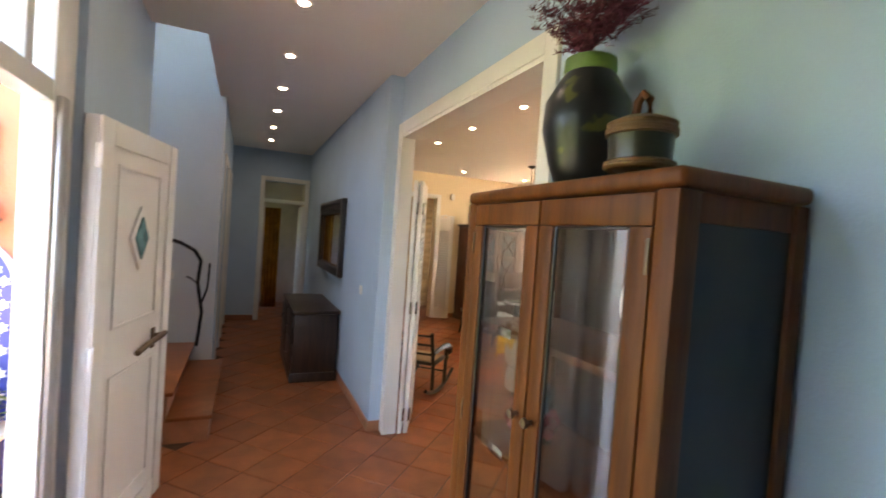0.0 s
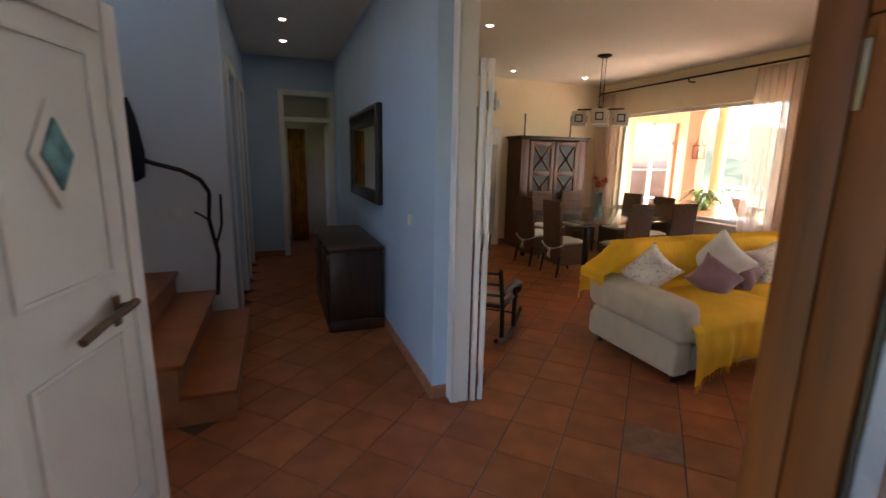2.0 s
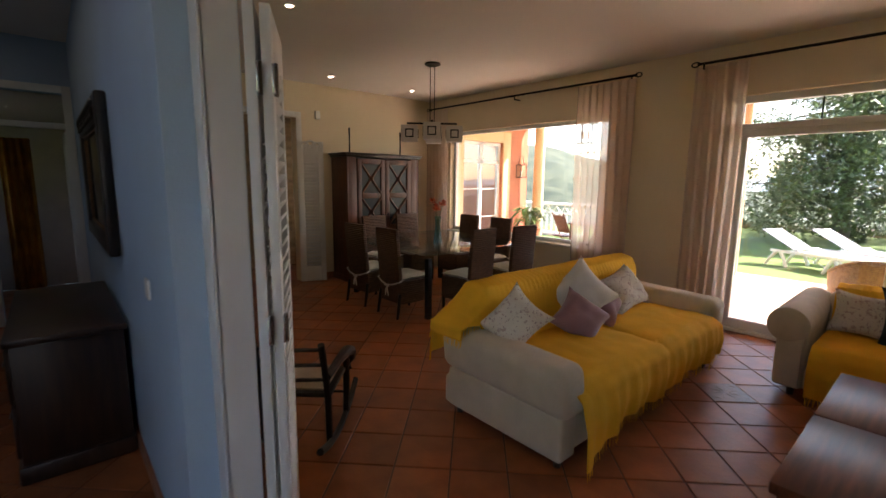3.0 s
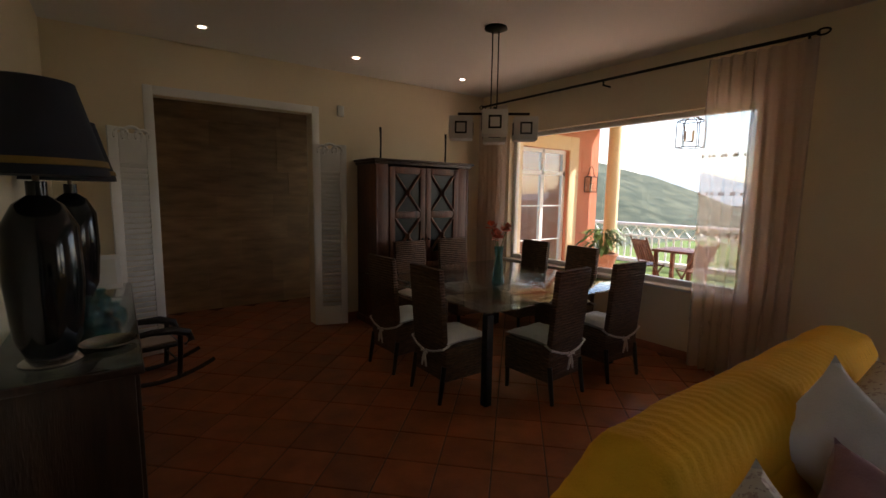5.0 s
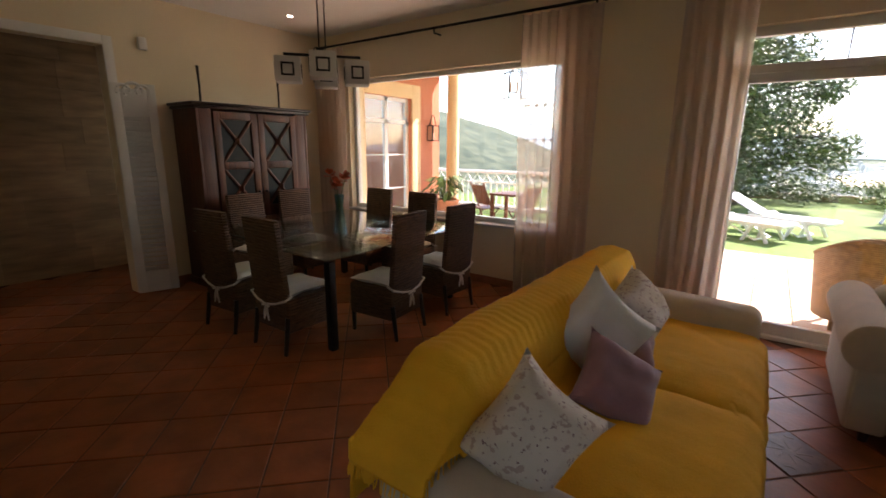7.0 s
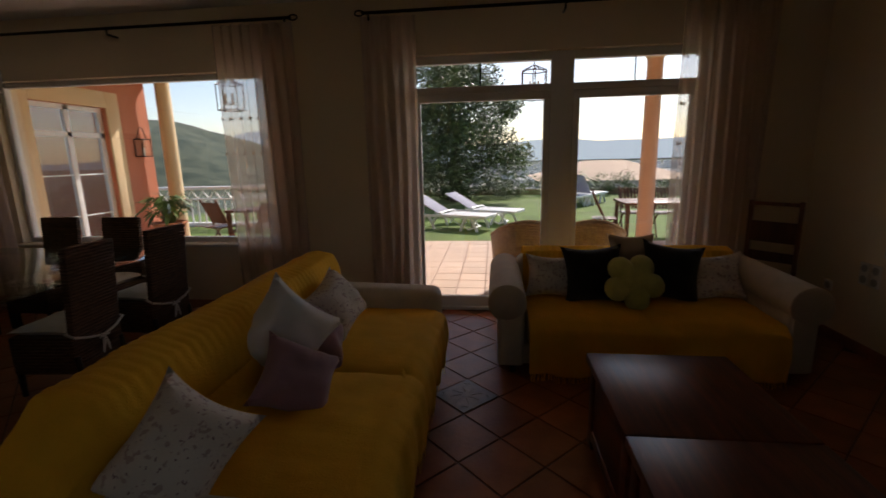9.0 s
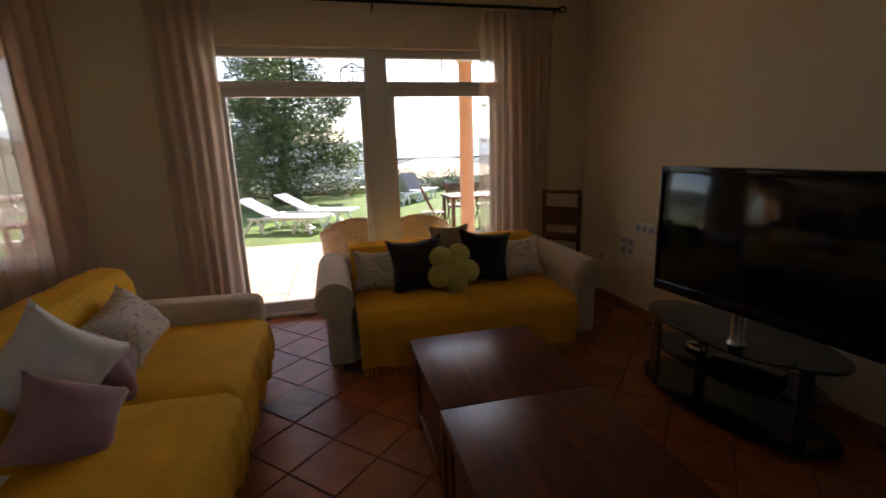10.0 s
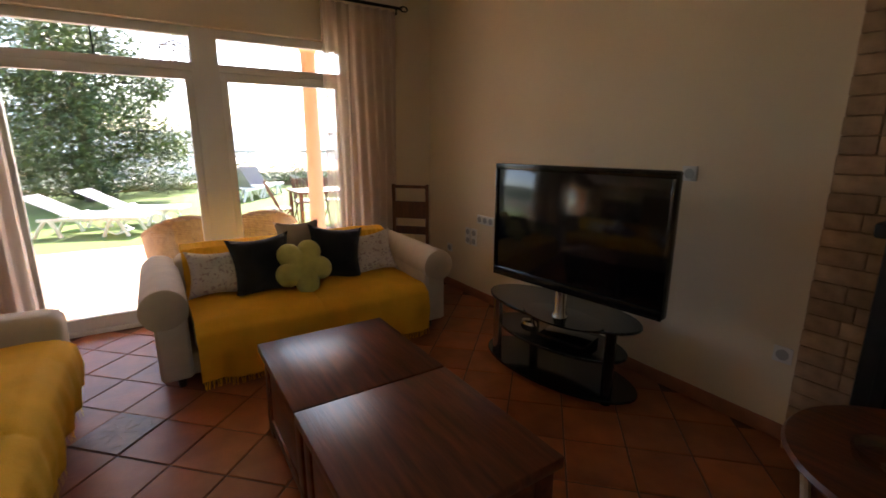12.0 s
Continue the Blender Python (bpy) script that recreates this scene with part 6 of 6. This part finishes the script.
for k in range(30):
    tube(bm, [(0, 0.2 + 0.3 * k, 0.70), (0, 0.35 + 0.3 * k, 0.90), (0, 0.5 + 0.3 * k, 0.70)], 0.018, 5)
part("scroll_work", bm, PLASTIC, bal)


# ground: one sheet, near lawn, valley and hills
def land(x, y):
    z = -0.12
    d = max(0.0, x - 23)
    z -= 26 * (1 - math.exp(-d / 45))
    hill = 54 * math.exp(-((x - 240) / 110) ** 2 - ((y - 225) / 125) ** 2)
    z += hill * min(1, max(0, (x - 23) / 40))
    if x > 40:
        z += 6 * noise.noise((x / 60, y / 60, 0)) + 1.2 * noise.noise((x / 9, y / 9, 3))
    if x < -16:
        z += 6 * (1 - math.exp((x + 16) / 40))
    return z
xs = [-2500, -900, -300, -120, -60, -30, -16, -8, -4, 0, 5, 11, 14, 18, 21, 23, 25, 28, 32] + [36 + 5 * k for k in range(60)] + [360, 450, 600, 900, 1500, 3000]
ys = [-2500, -1200, -600, -350, -200] + [-150 + 5.5 * k for k in range(100)] + [430, 520, 700, 1200, 2500]
vs = [(x, y, land(x, y) if not (-3.5 < x < 10.9 and -3 < y < 13) else -0.16) for x in xs for y in ys]
n = len(ys)
fs = [(i * n + j, (i + 1) * n + j, (i + 1) * n + j + 1, i * n + j + 1) for i in range(len(xs) - 1) for j in range(n - 1)]
g = joined("ground", vs, fs, HILLM, label="wooded hillside and valley ground", category="ground", kind="structure")
for p in g.data.polygons:
    p.use_smooth = True
struct("lawn", B(11.05, 22.5, -8, 13.3, -0.3, -0.10), GRASS, "green mown lawn beyond the terrace")
struct("pavement_terrace", B(WX1, 11.05, -2.5, 10.08, -0.3, -0.045), GROUT, "paved terrace")
struct("pavement_patio", B(-4.4, 0.33, -4.5, 4.72, -0.3, -0.035), GROUT, "paved entrance patio")
struct("lawn_side", B(-4.4, -1.75, 4.75, 18, -0.3, -0.06), GRASS, "lawn beside the house")
struct("lawn_front", B(-14, -4.4, -8, 18, -0.3, -0.05), GRASS, "small front lawn by the hedge")


def leaf_cloud(centers, per, size, seed):
    rnd = random.Random(seed)
    vs, fs = [], []
    for c, r in centers:
        for _ in range(per):
            d = Vector((rnd.gauss(0, 1), rnd.gauss(0, 1), rnd.gauss(0, 0.8)))
            d = d.normalized() * r * rnd.random() ** 0.35
            p = Vector(c) + d
            a = Vector((rnd.uniform(-1, 1), rnd.uniform(-1, 1), rnd.uniform(-0.6, 0.6))).normalized() * size * rnd.uniform(0.6, 1.3)
            b = a.cross(Vector((rnd.uniform(-1, 1), rnd.uniform(-1, 1), 1))).normalized() * size * 0.4
            i = len(vs)
            vs += [p - a * 0.5, p + b * 0.5, p + a * 0.6, p - b * 0.5]
            fs.append((i, i + 1, i + 2, i + 3))
    return vs, fs


def tree(m, h, w, seed, label, lean=0.0):
    t = thing("tree", label, "tree", m, "trees")
    rnd = random.Random(seed)
    bm = bmesh.new()
    tube(bm, [(0, 0, -0.2), (0.05, 0, 0.3 * h), (0.0, 0.1, 0.6 * h), (0.1, 0, 0.9 * h)], [0.22, 0.17, 0.1, 0.03], 10)
    cs = []
    for k in range(26):
        a = 2.4 * k
        z0 = h * (0.13 + 0.74 * k / 26)
        z1 = z0 + h * 0.10 * rnd.random() - 0.05 * h
        r = w * (0.62 + 0.38 * math.sin(math.pi * (0.22 + 0.75 * k / 26))) * (1.0 - 0.45 * (k / 26) ** 2) * rnd.uniform(0.7, 1.1)
        tip = Vector((r * math.cos(a), r * math.sin(a), z1))
        tube(bm, [(0, 0, z0), tip * 0.5 + Vector((0, 0, z0 * 0.5 + 0.1)), tip], [0.06, 0.035, 0.012], 6)
        for f in (0.45, 0.75, 1.0):
            cs.append((tip * f + Vector((0, 0, (1 - f) * z0)) + Vector((rnd.uniform(-.3, .3), rnd.uniform(-.3, .3), rnd.uniform(-.5, .5))), 0.20 * w * rnd.uniform(0.9, 1.9)))
    part("trunk", bm, BARK, t)
    vs, fs = leaf_cloud(cs, 430, 0.15, seed)
    joined("crown", vs, fs, TREEL, t, kind="")
    return t
tree(pose(18.9, 5.5, -0.1), 5.4, 2.35, 31, "large dark green tree at the lawn edge")
def bush(x, y, w, d, h, seed, label, mt=HEDGEL, per=70, size=0.09):
    rnd = random.Random(seed)
    cs = [((rnd.uniform(-w, w), rnd.uniform(-d, d), rnd.uniform(0.15, 0.8) * h), 0.3 * h) for _ in range(int(10 + 12 * w * d))]
    vs, fs = leaf_cloud(cs, per, size, seed)
    o = joined("bush", vs, fs, mt, label=label, category="bush")
    o.matrix_world = pose(x, y, -0.1)
    return o
bush(20.4, 3.0, 0.8, 1.6, 1.0, 41, "low trimmed shrubs at the lawn edge")
bush(20.8, 6.5, 0.7, 2.6, 1.2, 42, "low shrubs under the tree", TREEL)
bush(21.5, 0.5, 0.6, 1.8, 0.9, 43, "low shrubs at the lawn edge")
palm = leafy("palm", "small green fan palm at the lawn edge", pose(19.5, 1.3, -0.1), 60, 0.8, 0.5, 1.0, 44, HEDGEL, None, 0.12)
struct("wall_garden", B(21.4, 21.6, -7, 12, -0.2, 0.12), STONE, "low stone edging wall of the garden")
for k in range(7):
    bush(20.9 + 0.2 * (k % 2), -5.2 + 2.6 * k, 0.55, 1.35, 0.62, 60 + k, "low dark green hedge at the lawn edge", TREEL, 90, 0.10)
bush(20.6, 7.2, 0.6, 1.3, 1.7, 71, "dark shrub beside the tree", TREEL, 90, 0.11)
bush(20.2, 4.0, 0.5, 0.9, 1.3, 72, "leafy shrub beside the tree", HEDGEL, 90, 0.10)
# neighbour's house roof
nb = thing("far_house", "pale house with a low hipped tile roof below the garden", "house", pose(40, -4.5, -6.0))
part("wall", B(-4, 4, -5, 5, 0, 5.6), TOWN, nb)
bm = bmesh.new()
v = [bm.verts.new(c) for c in ((-4.6, -5.6, 5.6), (4.6, -5.6, 5.6), (4.6, 5.6, 5.6), (-4.6, 5.6, 5.6), (0, -1.5, 6.9), (0, 1.5, 6.9))]
for q in ((0, 1, 4), (1, 2, 5, 4), (2, 3, 5), (3, 0, 4, 5), (3, 2, 1, 0)):
    bm.faces.new([v[i] for i in q])
part("roof", bm, ROOFM, nb)
for y in (-3, 0, 3):
    part("window", B(-4.05, -3.98, y - 0.5, y + 0.5, 2.6, 4.0), SCREEN, nb)
# far town and hills
rnd = random.Random(77)
vs, fs = [], []
for k in range(420):
    x = rnd.uniform(300, 1100)
    y = rnd.uniform(-0.55, 0.06) * x
    s, h = rnd.uniform(3, 7), rnd.uniform(4, 10)
    z = land(min(x, 700), y) - 1
    i = len(vs)
    vs += [(x + a * s, y + b * s, z + c * h) for c in (0, 1) for a, b in ((-1, -1), (1, -1), (1, 1), (-1, 1))]
    fs += [(i, i + 1, i + 5, i + 4), (i + 1, i + 2, i + 6, i + 5), (i + 2, i + 3, i + 7, i + 6), (i + 3, i, i + 4, i + 7), (i + 4, i + 5, i + 6, i + 7)]
joined("far_town", vs, fs, TOWN, label="pale houses of a town far down the valley", category="town")
# ridge glows with the haze colour, since its near faces get no sun
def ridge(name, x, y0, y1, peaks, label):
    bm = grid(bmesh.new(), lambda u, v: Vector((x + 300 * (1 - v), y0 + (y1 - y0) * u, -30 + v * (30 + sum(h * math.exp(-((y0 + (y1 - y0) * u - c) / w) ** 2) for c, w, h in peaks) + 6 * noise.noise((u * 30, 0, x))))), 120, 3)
    tagged(ob_of(name, bm, HAZEGLOW), label, "hill", kind="structure")
ridge("backdrop_hills", 1700, -2200, 1600, ((-900, 500, 60), (250, 90, 175), (-150, 300, 45), (900, 300, 110)), "far hills and a rock by the sea, haze painted as blue glow")
# hedge across the front garden
hb = thing("hedge", "tall clipped green hedge behind the front lawn", "hedge", pose(-9.5, -1.0, -0.1))
rnd = random.Random(8)
cs = [((rnd.uniform(-0.7, 0.7), rnd.uniform(-7, 18), rnd.uniform(0.1, 2.6)), 0.42) for _ in range(480)]
vs, fs = leaf_cloud(cs, 60, 0.13, 8)
joined("foliage", vs, fs, HEDGEL, hb, kind="")
part("core", B(-0.5, 0.5, -7, 18, 0, 2.4, 0.1), TREEL, hb)
tree(pose(-14.5, -2.0, 0.2), 7.5, 2.8, 51, "tall tree behind the hedge")
tree(pose(-14.0, 9.5, 0.2), 7.2, 2.7, 53, "tall tree behind the hedge")
tree(pose(-14.0, 2.8, 0.2), 7.0, 2.6, 52, "tall tree behind the hedge")

# ---- floor pieces ----
PITCH, TS = 0.306, 0.298
def tile_mesh(name, s, t, bev, material):
    ob = ob_of(name, B(-s / 2, s / 2, -s / 2, s / 2, -t, 0, bev, seg=1), material, False)
    return ob
def inside(x, y):
    return (FX1 - 0.15 < x < PX1 + 0.1 and -0.55 < y < 9.7 and not (x < 0.80 and y > 5.1)) or (PX1 < x < WX0 + 0.02 and TVY - 0.1 < y < BY + 0.1) or (2.4 < x < 5.6 and BY < y < 11.1) or (0.5 < x < 2.2 and CY < y < 11.5)
C45 = math.sqrt(0.5)
near, rest = [], []
for i in range(-60, 60):
    for j in range(-60, 60):
        a, b = (i + 0.5) * PITCH, (j + 0.5) * PITCH
        x, y = 5.50 + (a - b) * C45, 4.09 + (a + b) * C45
        if inside(x, y):
            (near if (2.6 < y < 5.6 and x < 4.4) or (x > 4.0 and 1.3 < y < 6.2) else rest).append((x, y))
near, rest = near[:300], rest + near[300:]
base = tile_mesh("tile", TS, 0.012, 0.003, TILE)
data = base.data
bpy.data.objects.remove(base)
rnd = random.Random(2)
for x, y in near:
    o = new("tile", data)
    o.parent = floor
    o.matrix_local = pose(x, y, rnd.uniform(-0.0006, 0.0006), rnd.uniform(-.12, .12), rnd.uniform(-.12, .12), 45 + 90 * rnd.randrange(4))
def many(name, spots, s, t, z, ang, material, parent, label):
    h = s / 2
    vs, fs = [], []
    for x, y in spots:
        m = pose(x, y, z + rnd.uniform(-0.0006, 0.0006), 0, 0, ang)
        i = len(vs)
        vs += [tuple(m @ Vector(c)) for c in ((-h, -h, -t), (h, -h, -t), (h, h, -t), (-h, h, -t), (-h, -h, -0.003), (h, -h, -0.003), (h, h, -0.003), (-h, h, -0.003), (-h + .003, -h + .003, 0), (h - .003, -h + .003, 0), (h - .003, h - .003, 0), (-h + .003, h - .003, 0))]
        for k in range(4):
            q = (k + 1) % 4
            fs += [(i + k, i + q, i + 4 + q, i + 4 + k), (i + 4 + k, i + 4 + q, i + 8 + q, i + 8 + k)]
        fs.append((i + 8, i + 9, i + 10, i + 11))
    return joined(name, vs, fs, material, parent, label)
many("tiles", rest, TS, 0.012, 0, 45, TILE, floor, "terracotta floor tiles laid diagonally")
tagged(many("paving_tiles", [(WX1 + 0.17 + 0.335 * i, -2.3 + 0.335 * j) for i in range(11) for j in range(37)], 0.325, 0.012, -0.035, 0, PAVE, None, "pale terracotta terrace tiles"), category="paving")
tagged(many("paving_tiles", [(0.12 - 0.335 * i, 4.53 - 0.335 * j) for i in range(13) for j in range(27)], 0.325, 0.012, -0.022, 0, PAVE, None, "terracotta patio tiles"), category="paving")
# decorated insets in the floor
def inset(x, y):
    d = thing("decorated_tile", "hand painted floral inset tile in the floor", "tile", pose(x, y, 0.0032, 0, 0, 45), "inset tiles", "structure")
    part("tile_base", B(-0.148, 0.148, -0.148, 0.148, -0.002, 0.001), DULL, d)
    bm = bmesh.new()
    for k in range(8):
        a = math.pi * k / 4
        tube(bm, [(0.03 * math.cos(a), 0.03 * math.sin(a), 0.001), (0.10 * math.cos(a + 0.25), 0.10 * math.sin(a + 0.25), 0.0005)], 0.0018, 4)
    for sx in (-1, 1):
        for sy in (-1, 1):
            tube(bm, [(sx * (0.12 - 0.03 * math.cos(t)), sy * (0.12 - 0.03 * math.sin(t)), 0.001) for t in (1.57 * k / 5 for k in range(6))], 0.0018, 4)
    part("motif", bm, MOTIF, d)
for gx, gy in ((5.39, 4.30), (3.0, 4.03), (1.36, 3.59)):
    u, v = (gx - 5.50) / C45 / 2 / PITCH, (gy - 4.09) / C45 / 2 / PITCH
    a, b = (math.floor(u + v) + 0.5) * PITCH, (math.floor(v - u) + 0.5) * PITCH
    inset(5.50 + (a - b) * C45, 4.09 + (a + b) * C45)

# travertine bricks of the fireplace wall
rnd = random.Random(12)
bmesh_list = []
for w in (0.13, 0.17, 0.22):
    o = ob_of("brick", B(0, w - 0.004, 0, 0.03, 0, 0.077, 0.004, seg=1), STONE, False)
    bmesh_list.append((w, o.data))
    bpy.data.objects.remove(o)
z = 0.004
while z < 2.79:
    x = 3.572
    while x > PX1 + 0.32:
        w, dta = rnd.choice(bmesh_list)
        x -= w
        o = new("brick", dta)
        o.parent = fp
        o.matrix_local = Matrix.Translation((x, TVY + 0.045 + rnd.uniform(0, 0.012), z))
    z += 0.08
# stone cladding slabs in the recess
rw = bpy.data.objects["wall_recess"]
z, row = 0.0, 0
for row in range(10):
    x = 2.42 - 0.3 * (row % 2)
    while x < 5.5:
        w = rnd.uniform(0.55, 0.95)
        x0, x1 = max(x, 2.42), min(x + w, 5.58)
        if x1 - x0 > 0.05:
            part("slab", B(x0 + 0.001, x1 - 0.001, 11.125, 11.149, 0.30 * row + 0.001, 0.30 * row + 0.299, 0.001, seg=1), CLAD, rw)
        x += w
